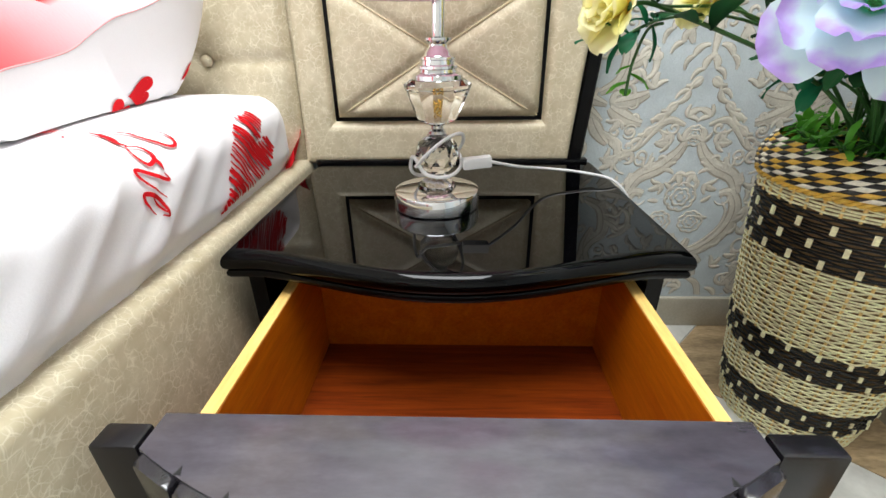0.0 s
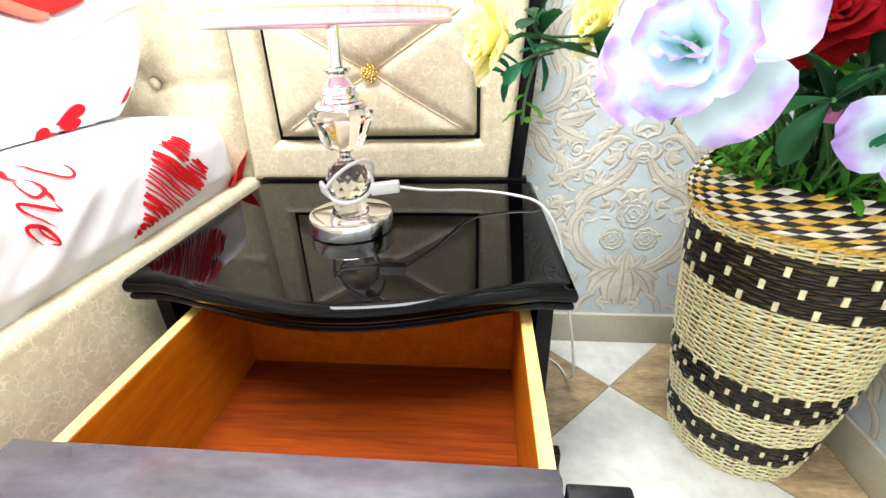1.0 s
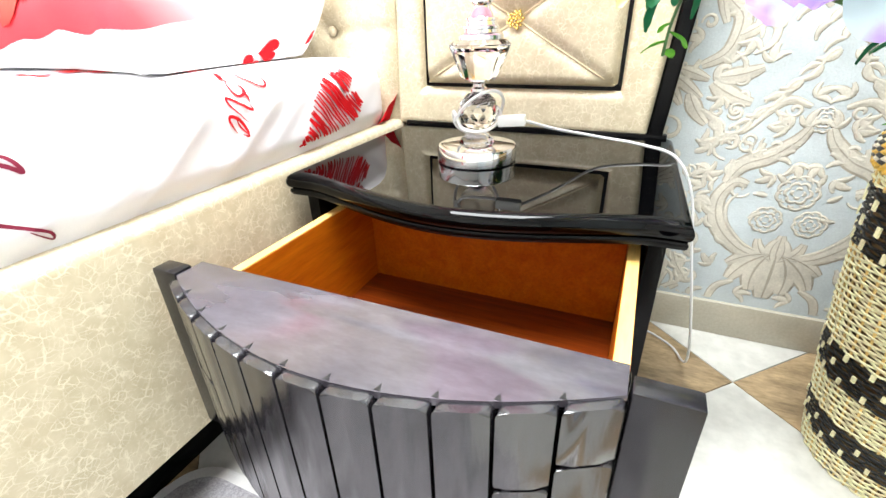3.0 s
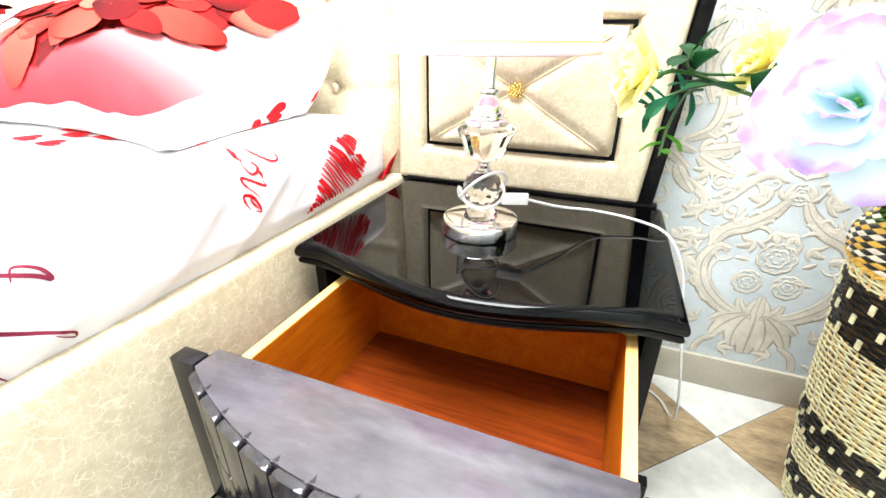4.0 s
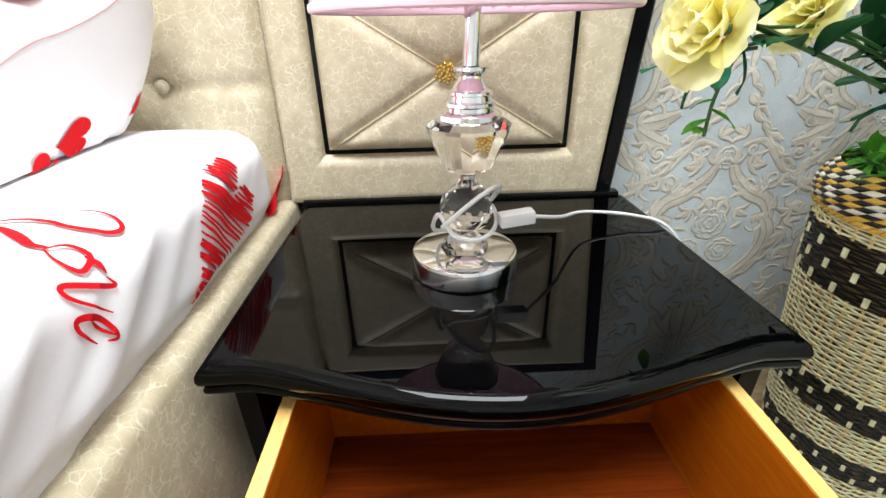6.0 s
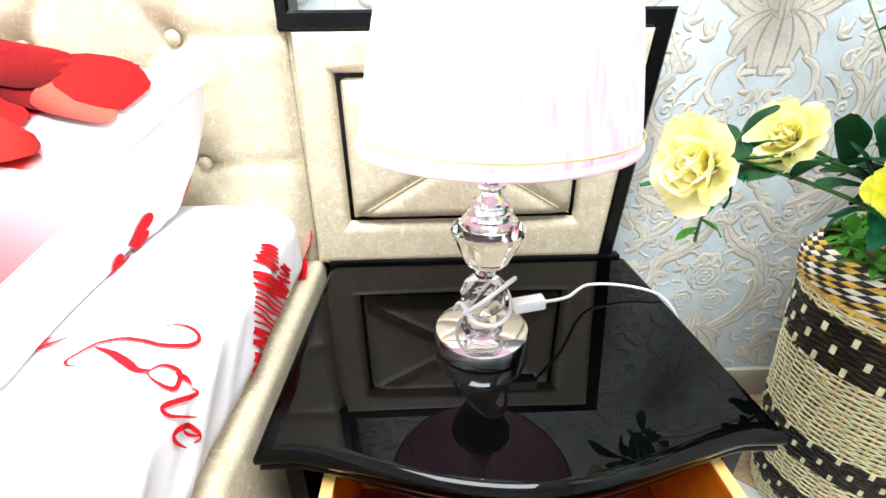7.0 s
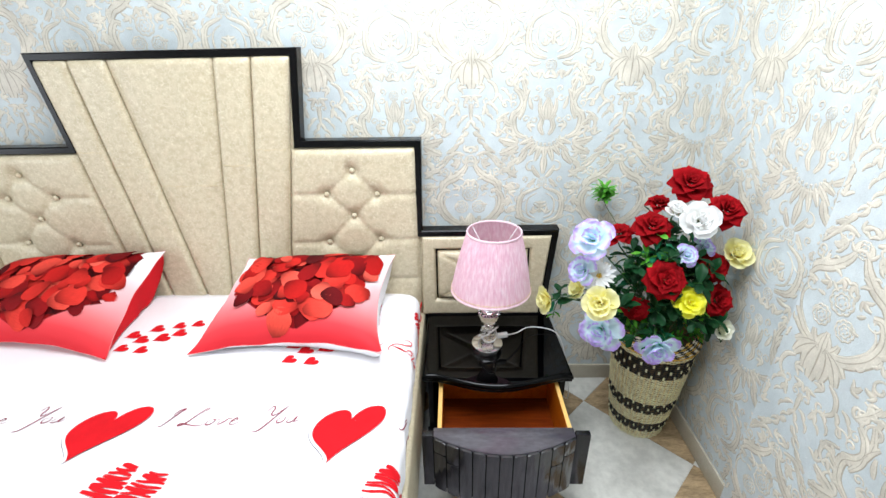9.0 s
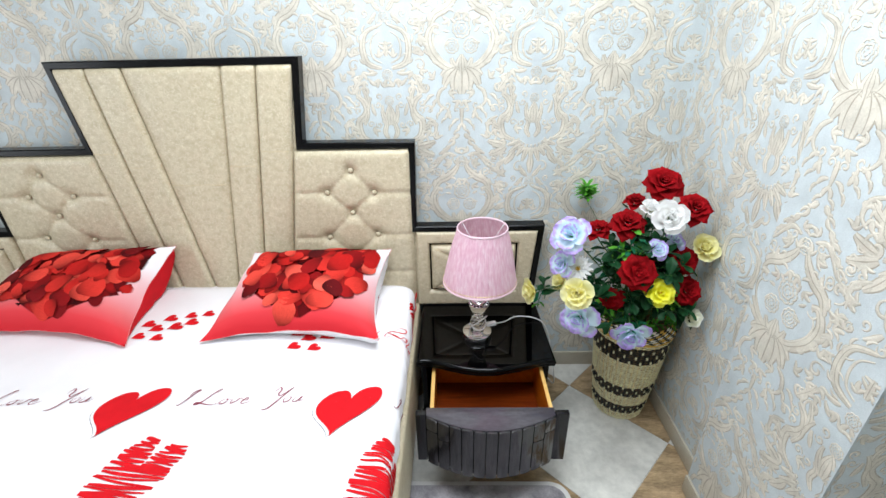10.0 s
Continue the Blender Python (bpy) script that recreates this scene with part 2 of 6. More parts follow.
def tube(points, radius, n=8, bm=None, taper=1.0):
    """A round cord along points, smoothed by Catmull-Rom."""
    bm = bm or bmesh.new()
    pts = [Vector(p) for p in points]
    if len(pts) > 2:
        fine = []
        for i in range(len(pts) - 1):
            p0, p1, p2, p3 = pts[max(i - 1, 0)], pts[i], pts[i + 1], pts[min(i + 2, len(pts) - 1)]
            for k in range(6):
                t = k / 6
                fine.append(0.5 * ((2 * p1) + (p2 - p0) * t + (2 * p0 - 5 * p1 + 4 * p2 - p3) * t * t + (3 * p1 - p0 - 3 * p2 + p3) * t ** 3))
        pts = fine + [pts[-1]]
    rings, side = [], None
    for i, p in enumerate(pts):
        d = (pts[min(i + 1, len(pts) - 1)] - pts[max(i - 1, 0)]).normalized()
        if side is None:
            side = d.orthogonal().normalized()
        side = (side - d * side.dot(d)).normalized()
        up = d.cross(side)
        r = radius * (1 + (taper - 1) * i / max(1, len(pts) - 1))
        rings.append([bm.verts.new(p + (side * math.cos(2 * math.pi * k / n) + up * math.sin(2 * math.pi * k / n)) * r) for k in range(n)])
    for a, b in zip(rings, rings[1:]):
        for k in range(n):
            bm.faces.new((a[k], a[(k + 1) % n], b[(k + 1) % n], b[k]))
    bm.faces.new(rings[0][::-1])
    bm.faces.new(rings[-1])
    return bm


def patch(f, nu, nv, bm=None):
    """A grid of nu by nv cells on the surface f(u, v)."""
    bm = bm or bmesh.new()
    g = [[bm.verts.new(f(i / nu, j / nv)) for j in range(nv + 1)] for i in range(nu + 1)]
    for i in range(nu):
        for j in range(nv):
            bm.faces.new((g[i][j], g[i + 1][j], g[i + 1][j + 1], g[i][j + 1]))
    return bm


def smoothstep(a, b, x):
    t = min(1.0, max(0.0, (x - a) / (b - a)))
    return t * t * (3 - 2 * t)


# ---- the room ----
WALL_Y, WALL_X = 0.085, 1.14
PIL_X, PIL_Y0, PIL_Y1 = 1.08, -0.66, -1.105
ROOM_L, ROOM_B, ROOM_R = -3.4, -3.6, 1.75


def wall(name, b, material, label):
    ob = part(name, b, material, None, smooth=False)
    return tagged(ob, label, "wall", kind="structure")


wall_north = wall("wall_north", box(ROOM_L - 0.15, ROOM_R + 0.15, WALL_Y, WALL_Y + 0.15, -0.1, CEIL), PAPER, "pale blue-grey embossed damask wallpaper wall behind the bed")
wall_east = wall("wall_east", box(WALL_X, WALL_X + 0.15, PIL_Y0 - 0.2, WALL_Y, -0.1, CEIL), PAPER, "pale blue-grey embossed damask wallpaper side wall")
pilaster = wall("wall_pilaster", box(PIL_X, ROOM_R + 0.15, PIL_Y1, PIL_Y0, -0.1, CEIL), PAPER, "projecting wallpapered pier beside the flower basket")
wall("wall_east_2", box(ROOM_R, ROOM_R + 0.15, ROOM_B, PIL_Y1, -0.1, CEIL), PAPER, "pale wallpapered side wall past the pier")
wall("wall_south", box(ROOM_L - 0.15, ROOM_R + 0.15, ROOM_B - 0.15, ROOM_B, -0.1, CEIL), PLAIN_WALL, "plain off-white wall opposite the bed")
wall("wall_west", box(ROOM_L - 0.15, ROOM_L, ROOM_B, WALL_Y, -0.1, CEIL), PLAIN_WALL, "plain off-white wall across the bed")
tagged(part("ceiling", box(ROOM_L - 0.15, ROOM_R + 0.15, ROOM_B - 0.15, WALL_Y + 0.15, CEIL, CEIL + 0.12), CEILING_WHITE, smooth=False), "plain white painted ceiling", "ceiling", kind="structure")
floor = tagged(part("floor", box(ROOM_L, ROOM_R, ROOM_B, WALL_Y, -0.1, -0.004), GROUT, smooth=False), "diagonal chequer of pale and brown floor tiles", "floor", kind="structure")

for nm, b in (("baseboard_1", box(0.0, WALL_X, WALL_Y - 0.012, WALL_Y, 0, 0.085, 0.003)),
              ("baseboard_2", box(WALL_X - 0.010, WALL_X, PIL_Y0 + 0.001, WALL_Y - 0.0125, 0, 0.085, 0.003)),
              ("baseboard_3", box(PIL_X - 0.010, PIL_X, PIL_Y1 - 0.010, PIL_Y0, 0, 0.085, 0.003)),
              ("baseboard_4", box(PIL_X + 0.001, ROOM_R, PIL_Y1 - 0.010, PIL_Y1, 0, 0.085, 0.003))):
    tagged(part(nm, b, SKIRTING), "cream marbled tile skirting along the wall", "baseboard", kind="structure")

# Frame added round the assumed overhead lamp, never in view.
unseen_fixture = thing("unseen_ceiling_lamp", "unseen white square frame added on the ceiling for the lamp", "ceiling lamp")
part("frame", box(-0.50, 0.80, -1.60, -0.30, CEIL - 0.05, CEIL - 0.001, 0.008), CEILING_WHITE, unseen_fixture)

# ---- the bed ----
TRIM = 0.028
OUT = [(-2.50, 0.884), (-1.905, 0.884), (-1.915, 1.262), (-1.390, 1.262), (-1.428, 1.600), (-0.424, 1.600), (-0.462, 1.270), (0.004, 1.268), (-0.006, 0.884), (0.573, 0.884), (0.540, 0.468)]

bed = thing("bed", "double bed with stepped beige leatherette headboard and black trim", "bed")
part("headboard_core", slab_xz([(-2.46, 0.46)] + [(x + (0.010 if x < -0.9 else -0.010), z - 0.010) for x, z in OUT[:-1]] + [(0.528, 0.46)], 0.006, 0.050), LEATHER, bed, "leatherette-covered board behind the padded panels", smooth=False)


def trim_strip(points, w, y0, y1):
    """A mitred strip inside a polyline of (x, z), on its right-hand side."""
    inner = []
    for i, p in enumerate(points):
        dirs = []
        if i > 0:
            dirs.append((Vector(p) - Vector(points[i - 1])).normalized())
        if i < len(points) - 1:
            dirs.append((Vector(points[i + 1]) - Vector(p)).normalized())
        ns = [Vector((d.y, -d.x)) for d in dirs]
        if len(ns) == 1:
            off = ns[0] * w
        else:
            b = (ns[0] + ns[1]).normalized()
            off = b * (w / max(0.3, b.dot(ns[0])))
        inner.append(Vector(p) + off)
    bm = bmesh.new()
    rows = []
    for p, q in zip(points, inner):
        rows.append([bm.verts.new((p[0], y1, p[1])), bm.verts.new((p[0], y0 + 0.004, p[1])), bm.verts.new((p[0] * 0.85 + q.x * 0.15, y0, p[1] * 0.85 + q.y * 0.15)),
                     bm.verts.new((p[0] * 0.15 + q.x * 0.85, y0, p[1] * 0.15 + q.y * 0.85)), bm.verts.new((q.x, y0 + 0.004, q.y)), bm.verts.new((q.x, y1, q.y))])
    for a, b in zip(rows, rows[1:]):
        for k in range(6):
            bm.faces.new((a[k], b[k], b[(k + 1) % 6], a[(k + 1) % 6]))
    bm.faces.new(rows[0])
    bm.faces.new(rows[-1][::-1])
    return bm


part("trim", trim_strip(OUT, TRIM, -0.010, 0.046), BLACK_SATIN, bed, "black lacquered edge trim", smooth=False)


def pad(corners, thick, edge=0.03, nu=18, nv=24, bm=None):
    """A padded quad: corners (x, z) bottom-left, bottom-right, top-right, top-left; bulges towards the room."""
    bl, br, tr, tl = [Vector(c) for c in corners]
    wu, hv = (br - bl).length, (tl - bl).length

    def f(u, v):
        uu, vv = (1 - math.cos(math.pi * u)) / 2, (1 - math.cos(math.pi * v)) / 2
        p = (bl * (1 - uu) + br * uu) * (1 - vv) + (tl * (1 - uu) + tr * uu) * vv
        du, dv = min(uu, 1 - uu) * wu / edge, min(vv, 1 - vv) * hv / edge
        round_ = math.sqrt(max(0, 1 - (1 - min(1, du)) ** 2)) * math.sqrt(max(0, 1 - (1 - min(1, dv)) ** 2))
        wob = 0.0012 * math.sin(17 * p.x + 5 * p.y) * math.sin(11 * p.y - 3 * p.x)
        return (p.x, 0.004 - (thick + wob) * round_, p.y)
    return patch(f, nu, nv, bm)


# fan of tall panels in the middle
SEAM_TOP = [-1.402, -1.275, -1.132, -0.735, -0.597, -0.452]
SEAM_BOT = [-1.268, -1.150, -0.988, -0.908, -0.775, -0.640]
for i in range(5):
    t0, t1, b0, b1 = SEAM_TOP[i] + 0.001, SEAM_TOP[i + 1] - 0.001, SEAM_BOT[i] + 0.001, SEAM_BOT[i + 1] - 0.001
    zs = 1.10 if i == 2 else 1.18 if i in (1, 3) else 1.24
    k = (zs - 0.45) / (1.574 - 0.45)
    m0, m1 = b0 + (t0 - b0) * k, b1 + (t1 - b1) * k
    bm = pad([(b0, 0.45), (b1, 0.45), (t1, 1.574), (t0, 1.574)], 0.026, 0.022, 18, 40)
    stitch = [(m0 + 0.012 + (m1 - m0 - 0.024) * q / 6, -0.0215 - 0.0005 * math.sin(q), zs + 0.002 * math.sin(2.1 * q)) for q in range(7)]
    part("stitched_pleat", tube(stitch, 0.0016, 6), CORD, bed)
    part("padded_panel", bm, LEATHER, bed)


def tufted(x0f, x1f, z0, z1, buttons, creases):
    def f(u, v):
        z = z0 + (z1 - z0) * v
        xa, xb = x0f(z), x1f(z)
        x = xa + (xb - xa) * u
        e = min(1, min(u, 1 - u) * (xb - xa) / 0.03)
        ev = min(1, min(v, 1 - v) * (z1 - z0) / 0.03)
        h = 0.026 * math.sqrt(max(0, 1 - (1 - e) ** 2)) * math.sqrt(max(0, 1 - (1 - ev) ** 2))
        for bx, bz in buttons:
            r = math.hypot(x - bx, z - bz)
            h -= 0.019 * math.exp(-(r / 0.030) ** 2)
        for (ax, az), (cx, cz) in creases:
            d = Vector((cx - ax, cz - az))
            t = min(1, max(0, ((x - ax) * d.x + (z - az) * d.y) / d.length_squared))
            dist = math.hypot(x - ax - d.x * t, z - az - d.y * t)
            h -= 0.006 * math.exp(-(dist / 0.011) ** 2)
        return (x, 0.004 - max(h, 0.001), z)
    return patch(f, 56, 90)


TUFT = [(-0.276, 1.150), (-0.389, 1.052), (-0.183, 1.050), (-0.286, 0.958), (-0.405, 0.838), (-0.183, 0.850), (-0.290, 0.752), (-0.400, 0.640), (-0.183, 0.660)]
CREASE = [(0, 1), (0, 2), (1, 3), (2, 3), (3, 4), (3, 5), (4, 6), (5, 6), (6, 7), (6, 8)]


def seam_x(z, top, bottom):
    return bottom + (top - bottom) * (z - 0.45) / (1.574 - 0.45)


for side in (0, 1):
    def sx(x):
        return x if side == 0 else -1.919 + 0.006 - x
    but = [(sx(x), z) for x, z in TUFT]
    cre = [(but[a], but[b]) for a, b in CREASE]
    ends = [((sx(0.0) if k in (2, 5, 8) else sx(-0.55)), but[k][1]) for k in (1, 2, 4, 5, 7, 8)]
    cre += [(but[k], e) for k, e in zip((1, 2, 4, 5, 7, 8), ends)]
    if side == 0:
        bm = tufted(lambda z: seam_x(z, SEAM_TOP[5], SEAM_BOT[5]) + 0.002, lambda z: -0.022 + 0.008 * (z - 0.46), 0.45, 1.238, but, cre)
    else:
        bm = tufted(lambda z: -1.888, lambda z: seam_x(z, SEAM_TOP[0], SEAM_BOT[0]) - 0.002, 0.45, 1.232, but, cre)
    part("tufted_panel", bm, LEATHER, bed, "beige button-tufted leatherette panel")
    for x, z in but:
        b = lathe([(0, 0.0062), (0.006, 0.0054), (0.0105, 0.002), (0.011, -0.002), (0.009, -0.005)], 14)
        bmesh.ops.transform(b, matrix=Matrix.Translation((x, -0.007, z)) @ Matrix.Rotation(radians(90), 4, "X"), verts=b.verts)
        part("button", b, LEATHER, bed)

# low wing behind the bedside cabinet, with a set-in cushion
IX0, IX1, IZ0, IZ1 = 0.055, 0.448, 0.553, 0.790


def wing(mirror):
    def mx(x):
        return x if not mirror else -1.913 - x
    def quad(c):
        q = [(mx(x), z) for x, z in c]
        return q if not mirror else [q[1], q[0], q[3], q[2]]
    g = 0.006
    outer = quad([(-0.022, 0.462), (0.514, 0.462), (0.546, 0.858), (-0.010, 0.858)])
    inner = quad([(IX0 - g, IZ0 - g), (IX1 + g, IZ0 - g), (IX1 + g, IZ1 + g), (IX0 - g, IZ1 + g)])

    def ring(u, v):
        k = min(3, int(u * 4))
        t = u * 4 - k
        o = Vector(outer[k]).lerp(Vector(outer[(k + 1) % 4]), t)
        i = Vector(inner[k]).lerp(Vector(inner[(k + 1) % 4]), t)
        q = o.lerp(i, v)
        d = min(v * (i - o).length / 0.016, (1 - v) * (i - o).length / 0.020)
        return (q.x, 0.004 - 0.022 * math.sqrt(max(0, 1 - (1 - min(1, d)) ** 2)), q.y)
    bm = patch(ring, 80, 14)
    # Black plate paints the shade of the groove round the cushion.
    part("groove_shade", slab_xz([(mx(IX0 - 0.012), IZ0 - 0.012), (mx(IX1 + 0.012), IZ0 - 0.012), (mx(IX1 + 0.012), IZ1 + 0.012), (mx(IX0 - 0.012), IZ1 + 0.012)], 0.0005, 0.0055), BLACK_SATIN, bed, "black plate standing in for groove shade round the cushion", smooth=False)
    part("wing_padding", bm, LEATHER, bed)
    cx, cz = (IX0 + IX1) / 2, (IZ0 + IZ1) / 2

    def f(u, v):
        x, z = IX0 + (IX1 - IX0) * u, IZ0 + (IZ1 - IZ0) * v
        e = min(min(u, 1 - u) * (IX1 - IX0), min(v, 1 - v) * (IZ1 - IZ0)) / 0.022
        h = 0.030 * math.sqrt(max(0, 1 - (1 - min(1, e)) ** 2))
        a, b = abs((u - v)), abs(u + v - 1)
        h -= 0.007 * math.exp(-(min(a, b) / 0.05) ** 2)
        h -= 0.012 * math.exp(-(math.hypot(x - cx, z - cz) / 0.035) ** 2)
        return (mx(x), 0.002 - max(0.001, h), z)
    cushion = part("inset_cushion", patch(f, 48, 40), LEATHER, bed, "set-in beige cushion with crossed piping")
    for a, b in (((0.012, 0.015), (0.988, 0.985)), ((0.012, 0.985), (0.988, 0.015))):
        pts = []
        for k in range(15):
            t = k / 14
            p = f(a[0] + (b[0] - a[0]) * t, a[1] + (b[1] - a[1]) * t)
            pts.append((p[0], p[1] - 0.0006, p[2]))
        part("piping", tube(pts, 0.0019, 6), CORD, cushion)
    brooch = bmesh.new()
    for k in range(26):
        r = 0.016 * math.sqrt((k + 0.5) / 26)
        an = k * 2.39996
        s = bmesh.ops.create_icosphere(brooch, subdivisions=1, radius=0.0032)["verts"]
        bmesh.ops.translate(brooch, verts=s, vec=(mx(cx) + r * math.cos(an), -0.022 - 0.004 * (1 - r / 0.016), cz + r * math.sin(an)))
    part("brooch", brooch, GOLD, cushion, "round gold bead brooch")


wing(False)
wing(True)

# side rail, plinth and mattress
BED_END = -2.06
MAT_Z = 0.610
RAIL_X = -0.010


def rail(x0, x1, y0, y1):
    b = box(x0, x1, y0, y1, 0.158, 0.474)
    edges = [e for e in b.edges if all(v.co.z > 0.4 for v in e.verts)]
    bmesh.ops.bevel(b, geom=edges, offset=0.017, segments=4, affect="EDGES", profile=0.5)
    return b


part("side_rail", rail(-0.052, RAIL_X, BED_END, -0.004), LEATHER, bed, "beige leatherette side rail with rounded top")
part("side_rail", rail(-1.905, -1.863, BED_END, -0.004), LEATHER, bed)
part("foot_rail", rail(-1.905, RAIL_X, BED_END - 0.05, BED_END - 0.001), LEATHER, bed)
part("plinth", box(-1.79, -0.125, BED_END + 0.08, -0.01, 0.0, 0.157), BLACK_SATIN, bed, "black recessed plinth under the rails", smooth=False)
part("base_board", box(-1.862, -0.053, BED_END, -0.004, 0.1575, 0.30), BLACK_SATIN, bed, smooth=False)

mattress = thing("mattress", "thick mattress under a white fitted sheet", "mattress")
part("mattress_core", box(-1.83, -0.085, BED_END + 0.02, -0.03, 0.301, MAT_Z - 0.02, 0.05, 3), SHEET, mattress)

# the sheet's surface, by metres across (s, from the bed's right edge inwards negative) and along (y)
SX, SR = -0.020, 0.050
FLAT = SX - SR


def sheet_point(s, y, lift=0.0):
    """s <= 0 lies on top; s > 0 goes over the rounded edge and down the side."""
    arc = SR * math.pi / 2
    fold = smoothstep(-0.10, 0.09, s)
    drift = y + 1.15 * s + 0.012 * math.sin(31 * s + 7 * y)
    away = smoothstep(-0.22, -0.46, y)
    ridge = 0.0
    for pitch_, ph, amp in ((17.0, 0.4, 0.0050), (29.0, 1.9, 0.0030), (47.0, 0.7, 0.0016)):
        wave = 1 - abs(math.sin(drift * pitch_ + ph + 1.3 * math.sin(3.7 * drift * (1 + 0.1 * ph))))
        ridge += amp * wave * wave
    rip = fold * (ridge * (0.25 + 0.75 * away) + 0.0012 * math.sin(y * 21 + s * 16))
    if s <= 0:
        p, n = Vector((FLAT + s, y, MAT_Z)), Vector((0, 0, 1))
    elif s < arc:
        a = s / SR
        n = Vector((math.sin(a), 0, math.cos(a)))
        p = Vector((FLAT, y, MAT_Z - SR)) + n * SR
    else:
        n = Vector((1, 0, 0))
        p = Vector((SX, y, MAT_Z - SR - (s - arc)))
    p += n * (rip - 0.004 * fold)
    p.x -= 0.017 * smoothstep(0.505, 0.472, p.z)
    p.z += (1 - fold) * (0.0016 * math.sin(9 * p.x + 3 * y) * math.sin(7 * y) + 0.002 * math.sin(2.3 * p.x - 4 * y))
    head = smoothstep(-0.115, -0.004, y)
    p.z -= 0.030 * head * head
    p.x -= 0.055 * head * head
    return p + n * lift


sheet = thing("bed_sheet", "white cotton sheet printed with red hearts and script", "bed sheet")
bm = patch(lambda u, v: sheet_point(-1.66 + 1.86 * u, -0.004 + (BED_END + 0.03) * v), 250, 270)
part("cloth", bm, SHEET, sheet)
part("red_hem", patch(lambda u, v: (-0.046 + 0.022 * u + 0.003 * math.sin(9 * v), -0.006 - 0.085 * v, 0.470 + 0.064 * u * (1 - 0.85 * v)), 8, 10), RED_CLOTH, sheet, "red cloth showing at the mattress corner")

# ---- bedside cabinet with its drawer pulled out ----
TOP_Z = 0.467


def front_curve(x, off=0.0):
    """The serpentine front of the cabinet top: y at x."""
    t = (x - 0.2875) / 0.2875
    a = min(1.0, abs(t) / 0.86)
    return -0.424 - 0.060 * max(0.0, math.cos(math.pi * a / 2)) ** 1.3 - 0.003 * t * t + off


def top_outline(inset):
    xs = [0.0 + inset + (0.575 - 2 * inset) * k / 40 for k in range(41)]
    left_back, right_back = 0.004 + inset, 0.562 - inset
    front = [(x, front_curve(x) + inset) for x in xs]
    return [(left_back, -0.026)] + front + [(right_back, -0.026)]


cabinet = thing("bedside_cabinet", "glossy black bedside cabinet with an open bowed drawer", "bedside cabinet")
part("cabinet_top", stacked(top_outline, [(0.012, 0.4424), (0.006, 0.4424), (0.003, 0.4440), (0.0008, 0.4475), (0.0, 0.4520), (0.0006, 0.4565), (0.0026, 0.4610), (0.0058, 0.4645), (0.0095, 0.4663), (0.0125, TOP_Z), (0.016, TOP_Z), (0.022, TOP_Z)]), BLACK_LACQUER, cabinet, "mirror-gloss black top")
part("moulding", stacked(top_outline, [(0.016, 0.430), (0.012, 0.430), (0.0060, 0.4315), (0.0035, 0.4350), (0.0030, 0.4390), (0.0042, 0.4415), (0.010, 0.4422)]), BLACK_SATIN, cabinet, "black moulding under the top's edge")
part("back_lip", box(0.004, 0.548, -0.0255, -0.004, 0.430, TOP_Z + 0.006, 0.002), BLACK_SATIN, cabinet)
part("side_panel", box(0.020, 0.040, -0.405, -0.03, 0.055, 0.4295), BLACK_SATIN, cabinet, smooth=False)
part("side_panel", box(0.532, 0.552, -0.405, -0.03, 0.055, 0.4295), BLACK_SATIN, cabinet, smooth=False)
part("back_panel", box(0.041, 0.531, -0.048, -0.034, 0.055, 0.4295), BLACK_SATIN, cabinet, smooth=False)
part("bottom_panel", box(0.041, 0.531, -0.400, -0.049, 0.075, 0.092), BLACK_SATIN, cabinet, smooth=False)
part("divider", box(0.041, 0.531, -0.398, -0.049, 0.182, 0.194), BLACK_SATIN, cabinet, smooth=False)
for fx in (0.014, 0.526):
    for fy in (-0.428, -0.075):
        bm = box(fx, fx + 0.036, fy, fy + 0.036, 0.0, 0.06)
        for v in bm.verts:
            if v.co.z < 0.01:
                out = 0.009
                v.co.x += out if fx > 0.3 else -out * 0.6
                v.co.y -= out if fy < -0.2 else -out
        bmesh.ops.bevel(bm, geom=bm.edges[:], offset=0.003, segments=2, affect="EDGES")
        part("foot", bm, BLACK_SATIN, cabinet)

N_SLAT = 11
JOINT_BLACK = plain("black_joint_gap", (0.002, 0.002, 0.002), 0.6, vary=0.1)
BOW_X0, BOW_X1 = 0.0515, 0.5245


def bow(x, y_end, depth):
    t = min(1.0, abs(x - 0.288) / 0.2365)
    return y_end - depth * (1 - t ** 1.9)


def slat_front(parent, y_end, z0, z1, depth, grooves):
    """Bowed row of upright slats with dark gaps between."""
    w = (BOW_X1 - BOW_X0) / N_SLAT
    for i in range(N_SLAT):
        a, b = BOW_X0 + w * i + 0.0016, BOW_X0 + w * (i + 1) - 0.0016
        cuts = [z0, z1]
        if grooves and i in (0, 1, N_SLAT - 2, N_SLAT - 1):
            cuts = [z0, z1 - (0.060 if i in (0, N_SLAT - 1) else 0.085), z1]
        for q0, q1 in zip(cuts, cuts[1:]):
            pts = [(a + (b - a) * k / 4, bow(a + (b - a) * k / 4, y_end, depth)) for k in range(5)]
            outline = pts + [(x, y + 0.014) for x, y in pts[::-1]]
            bm = prism(outline, q0 + (0.0015 if q0 > z0 else 0), q1 - (0.0015 if q1 < z1 else 0), 0.0050, 3)
            part("slat", bm, SLAT_DARK, parent)
    back = [(BOW_X0 + (BOW_X1 - BOW_X0) * k / 24, bow(BOW_X0 + (BOW_X1 - BOW_X0) * k / 24, y_end, depth) + 0.0145) for k in range(25)]
    return back


# fixed lower front
back = slat_front(cabinet, -0.430, 0.060, 0.178, 0.060, False)
